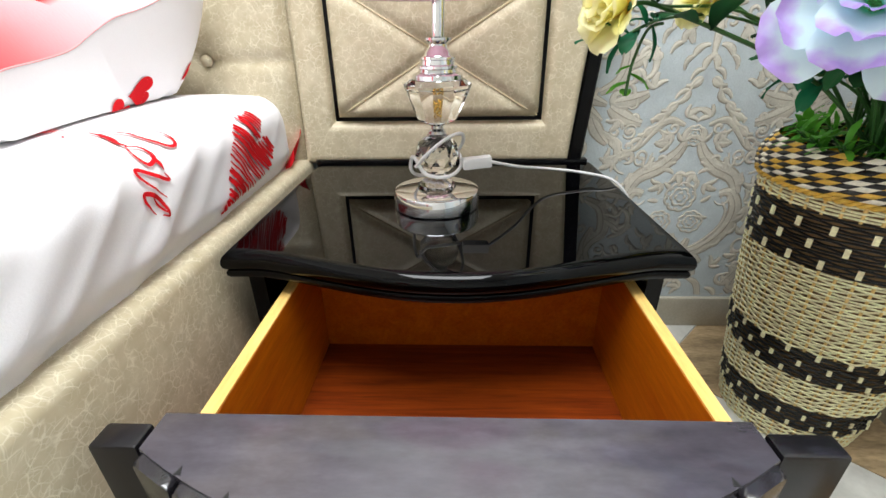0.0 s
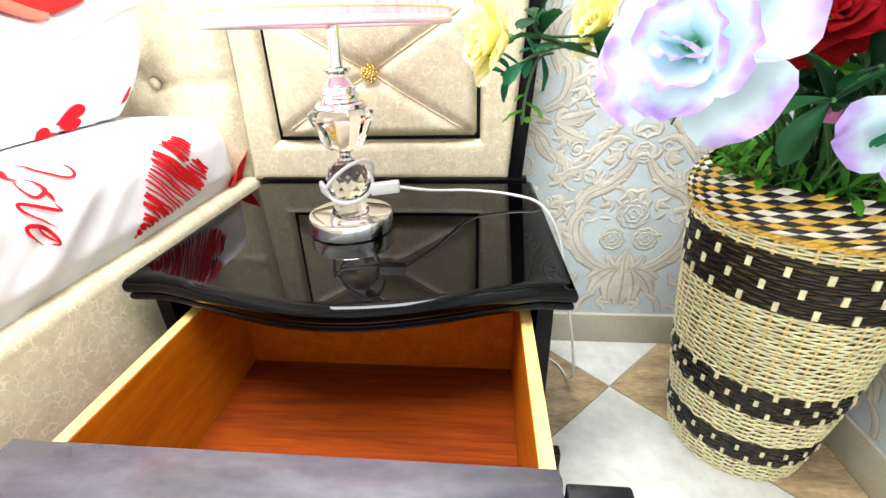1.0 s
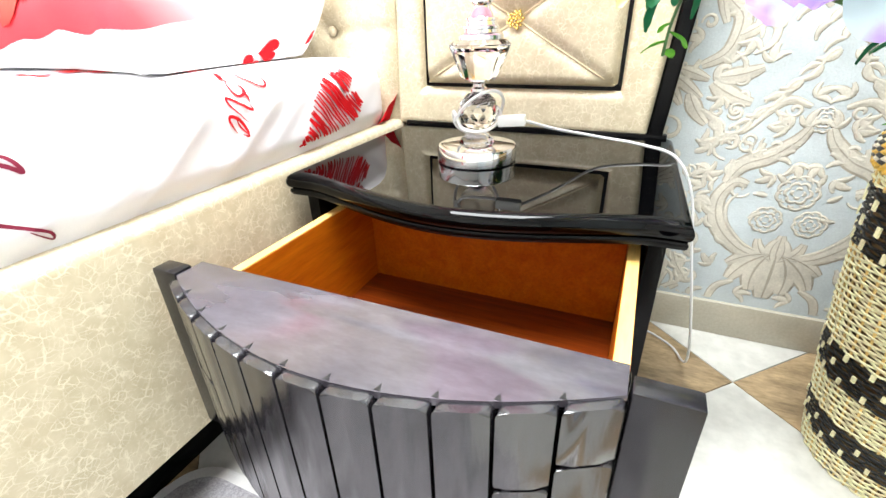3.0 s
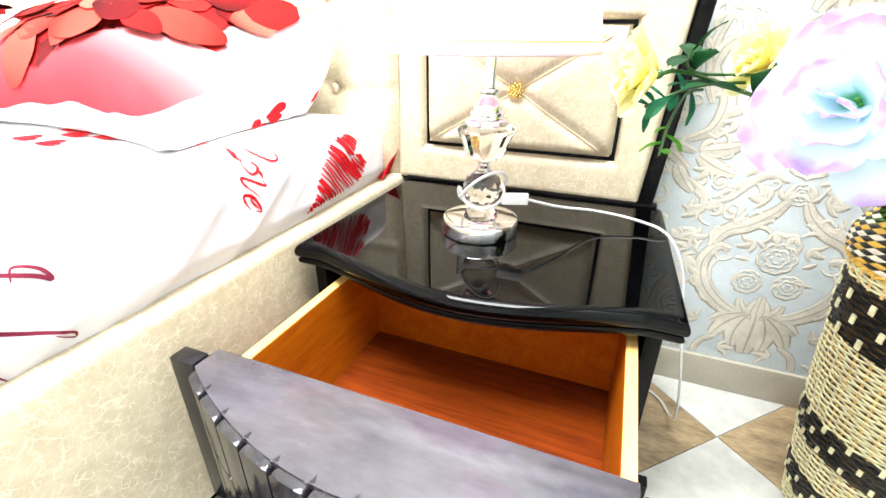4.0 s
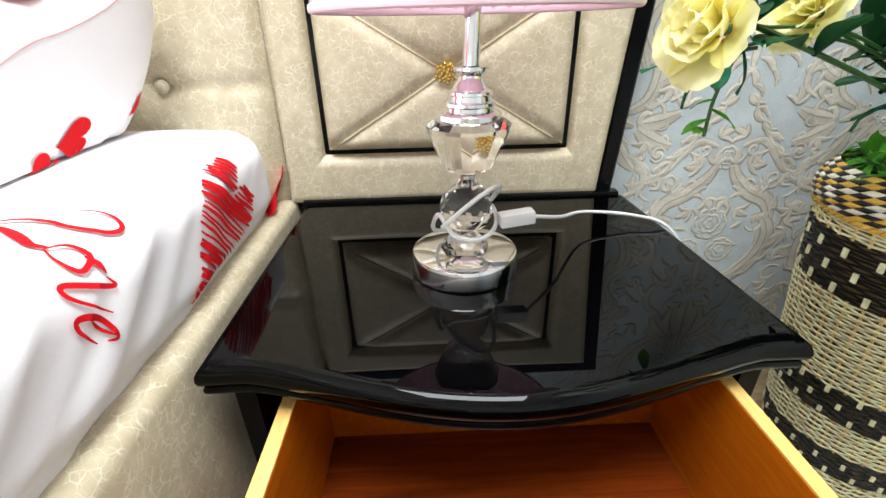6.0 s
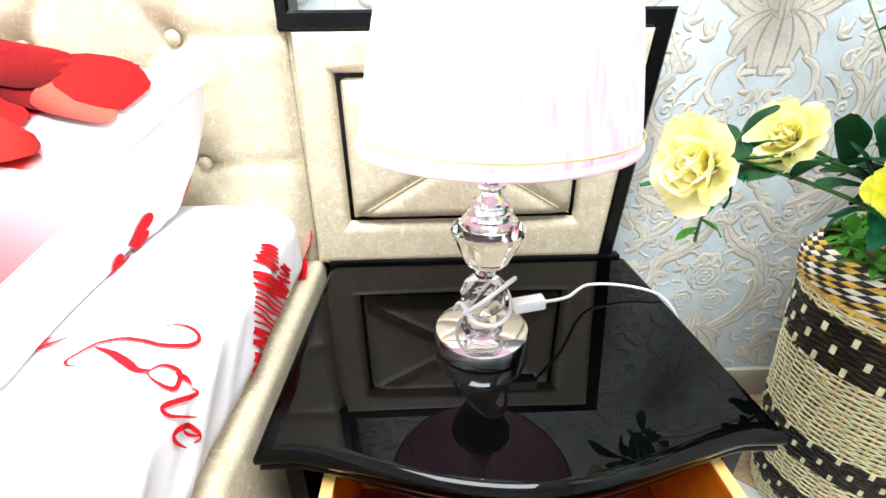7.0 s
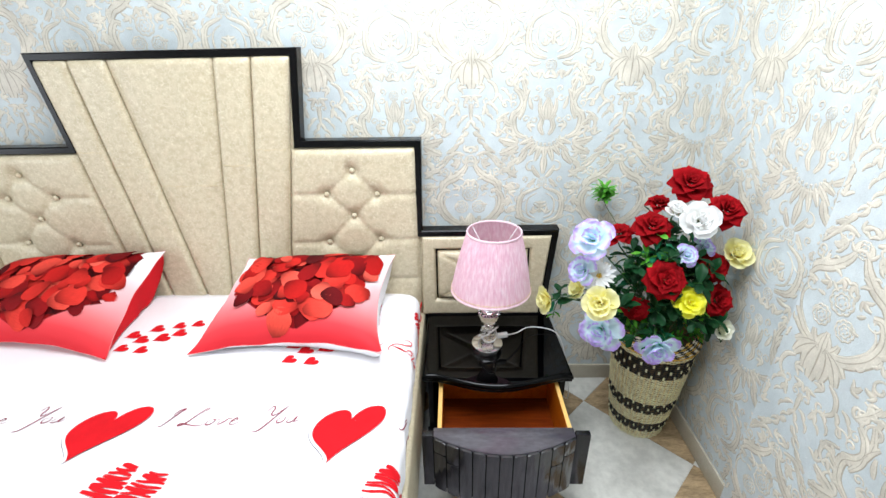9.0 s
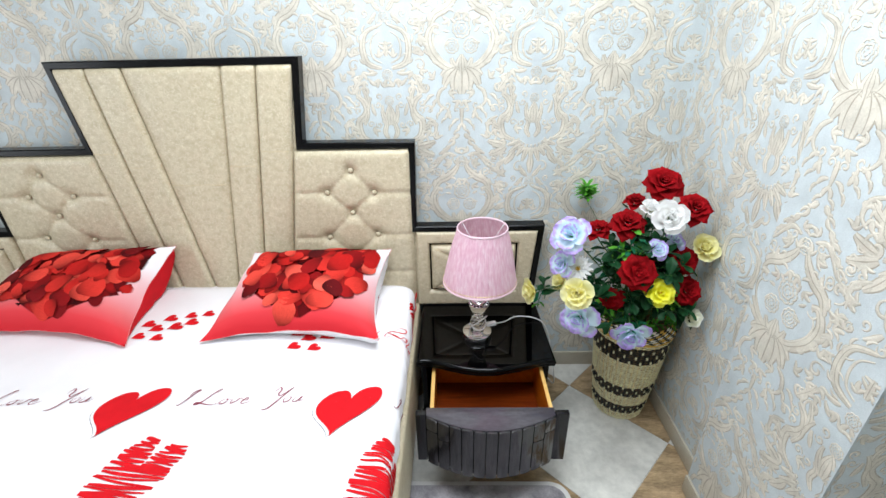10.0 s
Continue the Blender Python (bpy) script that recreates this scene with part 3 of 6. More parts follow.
part("lower_front", prism(back + [(BOW_X1, -0.402), (BOW_X0, -0.402)], 0.058, 0.180), BLACK_SATIN, cabinet, smooth=False)
for a, b in ((0.013, 0.0505), (0.5260, 0.580)):
    part("stile", box(a, b, -0.424, -0.406, 0.058, 0.180, 0.002), BLACK_SATIN, cabinet)

DY = -0.648
drawer = part("drawer", prism([(BOW_X0 + (BOW_X1 - BOW_X0) * k / 24, bow(BOW_X0 + (BOW_X1 - BOW_X0) * k / 24, DY - 0.033, 0.072) + 0.0145) for k in range(25)] + [(BOW_X1, DY), (BOW_X0, DY)], 0.190, 0.4215), BLACK_SATIN, cabinet, "open drawer with bowed slatted front", smooth=False)
slat_front(drawer, DY - 0.033, 0.188, 0.4265, 0.072, True)
part("stile", box(0.013, 0.0505, DY - 0.024, DY - 0.0005, 0.186, 0.430, 0.003), STILE_DARK, drawer)
part("stile", box(0.5260, 0.575, DY - 0.022, DY - 0.0005, 0.186, 0.430, 0.003), STILE_DARK, drawer)
cap = [(BOW_X0 + 0.0008 + (BOW_X1 - BOW_X0 - 0.0016) * k / 30, bow(BOW_X0 + (BOW_X1 - BOW_X0) * k / 30, DY - 0.033, 0.072) + 0.0098) for k in range(31)]
part("cap_board", prism([(BOW_X0 + 0.0008, DY + 0.0118)] + cap + [(BOW_X1 - 0.0008, DY + 0.0118)], 0.4216, 0.4285, 0.0015, 2), WORN_TOP, drawer, "worn glossy plum-grey top of the drawer front")
for i in range(1, N_SLAT):
    nx = BOW_X0 + (BOW_X1 - BOW_X0) * i / N_SLAT
    ny = bow(nx, DY - 0.033, 0.072)
    part("notch", prism([(nx - 0.0028, ny + 0.0112), (nx, ny + 0.0185), (nx + 0.0028, ny + 0.0112)], 0.4286, 0.4290), JOINT_BLACK, drawer, smooth=False)
part("cap_rear_edge", box(0.0505, 0.5260, DY + 0.0004, DY + 0.012, 0.190, 0.4212, 0.0015), BLACK_SATIN, drawer)
BX0, BX1, BY0, BY1, BZ0, BZ1 = 0.064, 0.526, DY + 0.0125, -0.302, 0.243, 0.404
part("drawer_side", box(BX0, BX0 + 0.015, BY0, BY1, BZ0 - 0.01, BZ1), DRAWER_SIDE, drawer, "orange varnished side", smooth=False)
part("drawer_side", box(BX1 - 0.015, BX1, BY0, BY1, BZ0 - 0.01, BZ1), DRAWER_SIDE, drawer, smooth=False)
part("side_edging", box(BX0 + 0.0005, BX0 + 0.0145, BY0, BY1, BZ1 + 0.0002, BZ1 + 0.0022), PLY_EDGE, drawer, "pale plywood edge", smooth=False)
part("side_edging", box(BX1 - 0.0145, BX1 - 0.0005, BY0, BY1, BZ1 + 0.0002, BZ1 + 0.0022), PLY_EDGE, drawer, smooth=False)
part("drawer_back", box(BX0 + 0.0155, BX1 - 0.0155, BY1 - 0.014, BY1, BZ0 - 0.01, BZ1 - 0.006), DRAWER_SIDE, drawer, smooth=False)
part("drawer_inner_front", box(BX0 + 0.0155, BX1 - 0.0155, BY0, BY0 + 0.004, BZ0, BZ1 - 0.004), DRAWER_SIDE, drawer, smooth=False)
part("drawer_floor", box(BX0 + 0.0155, BX1 - 0.0155, BY0 + 0.0045, BY1 - 0.0145, BZ0 - 0.006, BZ0), DRAWER_FLOOR, drawer, "red-brown veneered drawer bottom", smooth=False)

# ---- table lamp ----
LX, LY = 0.259, -0.258
lamp = thing("table_lamp", "crystal and chrome table lamp with pink pleated shade", "table lamp", at=(LX, LY, TOP_Z))
LEAN_X = 0.028


def lamp_part(name, bm, material, parent=None, label="", smooth=True, off=(0, 0), recalc=True):
    for v in bm.verts:
        v.co.x += LEAN_X * v.co.z + off[0]
        v.co.y += off[1]
    return part(name, bm, material, parent or lamp, label, smooth, recalc)


lamp_part("base", lathe([(0, 0.0), (0.062, 0.0), (0.064, 0.002), (0.064, 0.022), (0.0625, 0.0255), (0.058, 0.0270), (0.030, 0.0285), (0.0, 0.029)], 64), CHROME, label="round chrome foot")
lamp_part("cone", lathe([(0.029, 0.0290), (0.027, 0.034), (0.015, 0.046), (0.012, 0.049)], 12), CRYSTAL, smooth=False, label="faceted crystal cone")
bm = bmesh.new()
bmesh.ops.create_icosphere(bm, subdivisions=2, radius=0.0325)
for v in bm.verts:
    v.co.z = v.co.z * 0.98 + 0.078
lamp_part("ball", bm, CRYSTAL, smooth=False, label="faceted crystal ball", recalc=False)
lamp_part("neck", lathe([(0.0, 0.108), (0.013, 0.108), (0.013, 0.112), (0.009, 0.115), (0.009, 0.119), (0.017, 0.123), (0.017, 0.126), (0, 0.126)], 32), CHROME)
lamp_part("cup", lathe([(0.0, 0.1265), (0.026, 0.1265), (0.028, 0.129), (0.046, 0.170), (0.0465, 0.174), (0.038, 0.180), (0.0, 0.180)], 12), CRYSTAL, smooth=False, label="faceted crystal cup")
lamp_part("collar", lathe([(0.0, 0.1805), (0.034, 0.1805), (0.034, 0.186), (0.031, 0.188), (0.0265, 0.1895), (0.0255, 0.193), (0.0275, 0.1945), (0.0275, 0.1975), (0.0235, 0.199), (0.0225, 0.204), (0.0240, 0.2055), (0.0235, 0.2080), (0.0185, 0.2095), (0.0165, 0.214), (0.013, 0.219), (0.0125, 0.223), (0.018, 0.228), (0.018, 0.231), (0.0, 0.232)], 40), CHROME, label="stepped chrome collar")
lamp_part("rod", lathe([(0.0085, 0.232), (0.0085, 0.430), (0.0, 0.431)], 24), CHROME)
PLEATS = 96
SH_Z0, SH_Z1, SH_R0, SH_R1 = 0.284, 0.520, 0.150, 0.098
m, nt, lk, bs = nodes_of("pink_pleated_fabric")
tcn = nt.new("ShaderNodeTexCoord")
nz = node(nt, "ShaderNodeTexNoise", Scale=40.0, Detail=4.0)
mpn = nt.new("ShaderNodeMapping")
mpn.inputs["Scale"].default_value = (3, 3, 0.4)
lk.new(tcn.outputs["Object"], mpn.inputs[0])
lk.new(mpn.outputs[0], nz.inputs["Vector"])
# Upright streaks paint the light and shade of the gathers into the pink.
lk.new(ramp(nt, lk, nz.outputs[0], [(0.34, (0.72, 0.40, 0.52)), (0.5, (0.80, 0.52, 0.62)), (0.66, (0.90, 0.70, 0.77))]), bs.inputs["Base Color"])
bs.inputs["Roughness"].default_value = 0.75
bs.inputs["Sheen Weight"].default_value = 0.3
tl = nt.new("ShaderNodeBsdfTranslucent")
tl.inputs[0].default_value = (0.86, 0.55, 0.66, 1)
mx = nt.new("ShaderNodeMixShader")
mx.inputs[0].default_value = 0.30
lk.new(bs.outputs[0], mx.inputs[1])
lk.new(tl.outputs[0], mx.inputs[2])
lk.new(mx.outputs[0], nt["Material Output"].inputs[0])
PINK = m
rng = random.Random(5)
phase = [rng.uniform(0.6, 1.0) for _ in range(PLEATS)]


def shade_pt(u, v):
    a = 2 * math.pi * u
    k = int(u * PLEATS) % PLEATS
    r = SH_R0 + (SH_R1 - SH_R0) * v + 0.0006 * phase[k] * math.sin(u * PLEATS * 2 * math.pi) + 0.0007 * math.sin(37 * a + 2 * math.sin(5 * a)) * (1 - 0.5 * v) + 0.004 * math.sin(math.pi * v)
    return (r * math.cos(a), r * math.sin(a), SH_Z0 + (SH_Z1 - SH_Z0) * v)


shade = lamp_part("shade", patch(shade_pt, PLEATS * 6, 8), PINK, label="pink pleated fabric shade")
TRIM_PINK = plain("pale_pink_binding", (0.80, 0.58, 0.65), 0.5, vary=0.06, bump=0.05)
GOLD_LINE = plain("gold_thread", (0.75, 0.58, 0.25), 0.4, 0.6, vary=0.1, bump=0)
for nm, z, r, mt, tr in (("lower_binding", SH_Z0, SH_R0 + 0.0008, TRIM_PINK, 0.0026), ("upper_binding", SH_Z1, SH_R1, TRIM_PINK, 0.0030), ("gold_band", SH_Z0 + 0.012, SH_R0 + 0.0016, GOLD_LINE, 0.0007)):
    bm = bmesh.new()
    n, k = 96, 8
    g = [[bm.verts.new(((r + tr * math.cos(2 * math.pi * j / k)) * math.cos(2 * math.pi * i / n), (r + tr * math.cos(2 * math.pi * j / k)) * math.sin(2 * math.pi * i / n), z + 1.6 * tr * math.sin(2 * math.pi * j / k))) for j in range(k)] for i in range(n)]
    for i in range(n):
        for j in range(k):
            bm.faces.new((g[i][j], g[(i + 1) % n][j], g[(i + 1) % n][(j + 1) % k], g[i][(j + 1) % k]))
    lamp_part(nm, bm, mt, shade)
for k in range(3):
    a = 2 * math.pi * k / 3 + 0.4
    lamp_part("spider_arm", tube([(0.008 * math.cos(a), 0.008 * math.sin(a), 0.428), (0.05 * math.cos(a), 0.05 * math.sin(a), 0.46), (0.097 * math.cos(a), 0.097 * math.sin(a), 0.519)], 0.0015, 6), WHITE_PLASTIC)

# white flex wound round the ball, with its switch, over the cabinet's edge to the wall
cord = thing("lamp_cord", "white lamp flex with inline switch wound round the lamp", "cable")
coil = []
for k in range(26):
    a = -2.4 + k * 0.44
    z = TOP_Z + 0.078 + 0.036 * math.cos(a + 0.5 + k * 0.05) * (1 if k < 15 else -0.45) - 0.0005 * k
    r = 0.039 if k < 15 else 0.036
    coil.append((LX + 0.002 + r * math.cos(a), LY + r * math.sin(a), z))
part("coil", tube(coil, 0.0026, 8), WHITE_PLASTIC, cord)
bm = box(-0.021, 0.021, -0.009, 0.009, -0.008, 0.008, 0.003, 2)
bmesh.ops.transform(bm, matrix=pose(LX + 0.060, LY - 0.010, TOP_Z + 0.068, 0, -4, 8), verts=bm.verts)
part("switch", bm, WHITE_PLASTIC, cord, "white plastic rocker switch")
SWX = LX + 0.080
run = [(SWX, LY - 0.007, TOP_Z + 0.068), (SWX + 0.045, LY + 0.030, TOP_Z + 0.050), (0.44, -0.160, TOP_Z + 0.027), (0.51, -0.150, TOP_Z + 0.016), (0.560, -0.168, TOP_Z + 0.004), (0.590, -0.190, TOP_Z - 0.045), (0.606, -0.205, 0.34), (0.630, -0.205, 0.22), (0.652, -0.160, 0.10), (0.660, -0.090, 0.025), (0.642, -0.015, 0.004), (0.58, 0.03, 0.004), (0.50, 0.05, 0.004)]
part("flex", tube(run, 0.0024, 8), WHITE_PLASTIC, cord)

# ---- rug ----
RUG = plain("pale_printed_rug", (0.50, 0.47, 0.50), 0.95, vary=0.60, bump=0.6, scale=13, fine=320, sheen=0.3)
RUG_EDGE = plain("white_rug_border", (0.78, 0.76, 0.74), 0.95, vary=0.08, bump=0.6, fine=320, sheen=0.3)


def rounded(x0, x1, y0, y1, r, n=8):
    out = []
    for cx, cy, a0 in ((x1 - r, y1 - r, 0), (x0 + r, y1 - r, 90), (x0 + r, y0 + r, 180), (x1 - r, y0 + r, 270)):
        out += [(cx + r * math.cos(radians(a0 + 90 * k / n)), cy + r * math.sin(radians(a0 + 90 * k / n))) for k in range(n + 1)]
    return out


rug = thing("rug", "small white rug with grey floral print beside the bed", "rug")
part("border", prism(rounded(-0.115, 0.615, -1.80, -0.640, 0.07), 0.0, 0.012, 0.005), RUG_EDGE, rug)
part("rug_field", prism(rounded(-0.095, 0.595, -1.78, -0.660, 0.06), 0.0122, 0.0165, 0.002), RUG, rug, "grey floral printed pile")

# ---- woven basket ----
BKX, BKY = 0.965, -0.198
STRAW = plain("natural_straw", (0.93, 0.80, 0.50), 0.45, vary=0.25, bump=0.35, scale=60, fine=300)
STRAW_SHADE = plain("gap_shade_brown", (0.22, 0.13, 0.05), 0.7, vary=0.3, bump=0.2, scale=40, fine=200)
STRAW_DARK = plain("black_dyed_straw", (0.012, 0.011, 0.010), 0.4, vary=0.3, bump=0.3, scale=40, fine=300)
STRAW_STAKE = plain("golden_straw", (0.80, 0.56, 0.20), 0.45, vary=0.2, bump=0.3, scale=40, fine=300)
STRAW_GOLD = plain("ochre_dyed_straw", (0.74, 0.45, 0.07), 0.5, vary=0.25, bump=0.3, scale=40, fine=300)
STRAW_WHITE = plain("bleached_straw", (0.85, 0.79, 0.64), 0.5, vary=0.15, bump=0.3, scale=40, fine=300)
basket = thing("basket", "tall woven straw basket with black bands and chequered rim", "basket", at=(BKX, BKY, 0))
B_TOP, B_R0, B_R1 = 0.485, 0.112, 0.163


def b_rad(z):
    t = z / B_TOP
    return B_R0 + (B_R1 - B_R0) * (t ** 0.9) + 0.004 * math.sin(math.pi * t)


# Liner kept dark brown: shade between the strands is put into its colour.
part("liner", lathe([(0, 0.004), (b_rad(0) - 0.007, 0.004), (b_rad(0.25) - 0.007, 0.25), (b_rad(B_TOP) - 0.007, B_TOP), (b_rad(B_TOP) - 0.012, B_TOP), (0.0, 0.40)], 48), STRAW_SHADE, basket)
ROWS_W, CHECK_ROWS, STAKES = 92, 68, 44
bands = lambda k: 7 <= k <= 13 or 23 <= k <= 30 or 52 <= k <= 63
pitch, check = B_TOP / ROWS_W, B_TOP / CHECK_ROWS
for nm, want, mt in (("straw_weave", False, STRAW), ("black_weave", True, STRAW_DARK)):
    bm = bmesh.new()
    nseg = STAKES * 4
    for k in range(ROWS_W):
        if bands(int((k + 0.5) * CHECK_ROWS / ROWS_W)) != want:
            continue
        zc = (k + 0.5) * pitch
        rows = []
        for dz, dr in ((-0.35, -0.0014), (-0.18, 0.0006), (0.18, 0.0006), (0.35, -0.0014)):
            ring = []
            for i in range(nseg):
                a = 2 * math.pi * i / nseg
                w = math.sin(STAKES / 2 * a + math.pi * k) * 0.0022
                jit = 0.0007 * math.sin(i * 12.9898 + k * 78.233)
                r = b_rad(zc) + w + dr + jit
                ring.append(bm.verts.new((r * math.cos(a), r * math.sin(a), zc + dz * pitch + 0.0006 * math.sin(i * 0.7 + k * 2.1))))
            rows.append(ring)
        for a, b in zip(rows, rows[1:]):
            for i in range(nseg):
                bm.faces.new((a[i], a[(i + 1) % nseg], b[(i + 1) % nseg], b[i]))
    tagged(part(nm, bm, mt, basket, "natural straw weave" if not want else "black straw bands"), kind="stuff")
bm = bmesh.new()
for k in range(CHECK_ROWS):
    if not bands(k):
        continue
    kk = [r for r in ((7, 13), (23, 30), (52, 63)) if r[0] <= k <= r[1]][0]
    tall = 4 if kk[0] > 40 else 3
    cell = (k - kk[0]) // tall
    if (k - kk[0]) % tall != 1:
        continue
    for s in range(STAKES):
        if (s + cell) % 2:
            continue
        a = 2 * math.pi * (s + 0.5) / STAKES
        zc, wd = (k + 0.5) * check, 0.0030 * (0.8 + 0.5 * k / CHECK_ROWS)
        r = b_rad(zc) + 0.0036
        own = box(-0.0012, 0.0012, -wd, wd, -check * (1.0 if tall == 4 else 0.7), check * (1.0 if tall == 4 else 0.7), 0.0)
        bmesh.ops.transform(own, matrix=Matrix.Translation((r * math.cos(a), r * math.sin(a), zc)) @ Matrix.Rotation(a, 4, "Z"), verts=own.verts)
        me = bpy.data.meshes.new("joined")
        own.to_mesh(me)
        own.free()
        bm.from_mesh(me)
        bpy.data.meshes.remove(me)
tagged(part("pale_check_weave", bm, STRAW, basket, "pale straw checks on the black bands", smooth=False), kind="stuff")
# upright stakes that the rows pass over and under
bm = bmesh.new()
for s in range(STAKES):
    a = 2 * math.pi * (s + 0.5) / STAKES
    cols = []
    for j in range(69):
        zc = B_TOP * j / 68
        half = (0.0017 + 0.0008 * zc / B_TOP) / b_rad(zc)
        cols.append([bm.verts.new((r * math.cos(b), r * math.sin(b), zc)) for b, r in ((a - half, b_rad(zc) - 0.0012), (a - half * 0.5, b_rad(zc) + 0.0006), (a + half * 0.5, b_rad(zc) + 0.0006), (a + half, b_rad(zc) - 0.0012))])
    for j, (lo, hi) in enumerate(zip(cols, cols[1:])):
        if bands(int((j + 0.5) * CHECK_ROWS / 68)):
            continue
        for q in range(3):
            bm.faces.new((lo[q], lo[q + 1], hi[q + 1], hi[q]))
tagged(part("stake_weave", bm, STRAW_STAKE, basket, "golden upright straw stakes"), kind="stuff")
# twisted hoop under the collar
bm = bmesh.new()
for ph in (0, math.pi):
    pts = []
    for i in range(161):
        a = 2 * math.pi * i / 160
        r = B_R1 + 0.003 + 0.003 * math.cos(40 * a + ph)
        pts.append((r * math.cos(a), r * math.sin(a), B_TOP + 0.003 * math.sin(40 * a + ph)))
    tube(pts[::1], 0.0034, 5, bm)
part("hoop", bm, STRAW_GOLD, basket, "twisted ochre straw hoop")
# chequered collar
CH_N, CH_R = 52, 8
meshes = {0: bmesh.new(), 1: bmesh.new(), 2: bmesh.new()}
for j in range(CH_R):
    for i in range(CH_N):
        v0, v1 = j / CH_R, (j + 1) / CH_R
        key = 1 if (i + j) % 2 else (0 if (i + 3 * (j // 2)) % 4 < 2 else 2)

        def cp(u, v, lift):
            a = 2 * math.pi * (u + 0.6 * v) / CH_N
            vv = v / CH_R
            r = 0.170 - 0.018 * vv ** 1.6 + 0.006 * math.sin(math.pi * vv) + lift
            z = B_TOP + 0.004 + 0.056 * vv
            return (r * math.cos(a), r * math.sin(a), z)
        bmx = meshes[key]
        patch(lambda u, v: cp(i + u, j + v, 0.0032 * math.sin(math.pi * u) * math.sin(math.pi * v)), 4, 3, bmx)
for key, nm, mt in ((0, "collar_pale_weave", STRAW_WHITE), (1, "collar_black_weave", STRAW_DARK), (2, "collar_ochre_weave", STRAW_GOLD)):
    tagged(part(nm, meshes[key], mt, basket), kind="stuff")

# ---- prints on the sheet ----


def heart_rows(rows):
    """Intervals of a heart one unit high (tip at 0, lobes at the top), row by row."""
    pts = []
    for k in range(240):
        a = 2 * math.pi * k / 240
        pts.append((16 * math.sin(a) ** 3 / 29.0, (13 * math.cos(a) - 5 * math.cos(2 * a) - 2 * math.cos(3 * a) - math.cos(4 * a) + 17.0) / 29.0))
    out = []
    for r in range(rows + 1):
        y = 0.004 + 0.985 * r / rows
        xs = sorted(p[0] + (q[0] - p[0]) * (y - p[1]) / (q[1] - p[1]) for p, q in zip(pts, pts[1:] + pts[:1]) if (p[1] - y) * (q[1] - y) < 0)
        out.append((y, [(xs[i], xs[i + 1]) for i in range(0, len(xs) - 1, 2)]))
    return out


def heart_mesh(place, size, turn, rows=30, cols=8, skew=0.0, wide=1.0, axes=None):
    """A heart printed on a surface: place(a, b) takes metres from the tip; axes, its own width and height as vectors."""
    bm = bmesh.new()
    ca, sa = math.cos(radians(turn)), math.sin(radians(turn))

    def put(hx, hy):
        if axes:
            return place(hx * axes[0][0] + hy * axes[1][0], hx * axes[0][1] + hy * axes[1][1])
        hx, hy = hx * size * wide + skew * hy * size, hy * size
        return place(hx * ca - hy * sa, hx * sa + hy * ca)
    data = heart_rows(rows)
    for r in range(rows):
        (y0, i0), (y1, i1) = data[r], data[r + 1]
        if len(i0) != len(i1):
            if len(i0) == 1 and len(i1) == 2:
                mid = (i1[0][1] + i1[1][0]) / 2
                i0 = [(i0[0][0], mid), (mid, i0[0][1])]
            else:
                continue
        for (a0, b0), (a1, b1) in zip(i0, i1):
            lo = [bm.verts.new(put(a0 + (b0 - a0) * k / cols, y0)) for k in range(cols + 1)]
            hi = [bm.verts.new(put(a1 + (b1 - a1) * k / cols, y1)) for k in range(cols + 1)]
            for k in range(cols):
                bm.faces.new((lo[k], lo[k + 1], hi[k + 1], hi[k]))
    return bm


def on_sheet(x, y, lift=0.0024):
    s0 = x - FLAT
    return lambda a, b: sheet_point(s0 + a, y + b, lift)


HEART_AXES = ((0.180, 0.035), (0.049, 0.191))
for hx, hy in ((-0.217, -0.920), (-0.926, -0.923)):
    wider = ((0.186, 0.036), (0.052, 0.199))
    inner = ((0.182, 0.035), (0.050, 0.195))
    part("heart_outline", heart_mesh(on_sheet(hx - 0.010, hy - 0.006, 0.0014), 1, 0, axes=wider), PRINT_OUTLINE, sheet, "grey sketched outline")
    part("heart_gap", heart_mesh(on_sheet(hx - 0.009, hy - 0.004, 0.0024), 1, 0, axes=inner), SHEET, sheet)
    part("heart_print", heart_mesh(on_sheet(hx, hy, 0.0052), 1, 0, axes=HEART_AXES), PRINT_RED, sheet, "printed red heart")
stripe_rng = random.Random(3)


def scribbled_heart(place, axes, strokes, fat=0.62, slant=0.10):
    """A heart filled with slanted pen strokes of uneven length, some running together."""
    bm = bmesh.new()
    data = heart_rows(strokes)
    for y, spans in data[1:-1]:
        for a, b in spans:
            if b - a < 0.03:
                continue
            a, b = a + stripe_rng.uniform(-0.035, 0.03), b + stripe_rng.uniform(-0.03, 0.035)
            half = fat * stripe_rng.uniform(0.55, 1.30) / strokes / 2
            lean = slant + stripe_rng.uniform(-0.035, 0.035)
            ph = stripe_rng.uniform(0, 6)
            last = None
            for k in range(15):
                t = k / 14
                hx = a + (b - a) * t
                hy = y + lean * (t - 0.5) * (b - a) + 0.006 * math.sin(5 * t + ph)
                h = half * (0.25 + 0.75 * math.sin(math.pi * (0.06 + 0.90 * t)) ** 0.5)
                pair = [bm.verts.new(place(hx * axes[0][0] + q * axes[1][0], hx * axes[0][1] + q * axes[1][1])) for q in (hy - h, hy + h)]
                if last:
                    bm.faces.new((last[0], pair[0], pair[1], last[1]))
                last = pair
    return bm


for hx, hy in ((-0.820, -1.285), (-0.111, -1.285), (-1.529, -1.285)):
    part("striped_heart_print", scribbled_heart(on_sheet(hx, hy), ((0.168, -0.043), (0.130, 0.360)), 31, 1.05, 0.05), PRINT_RED, sheet, "red heart drawn in scribbled strokes")
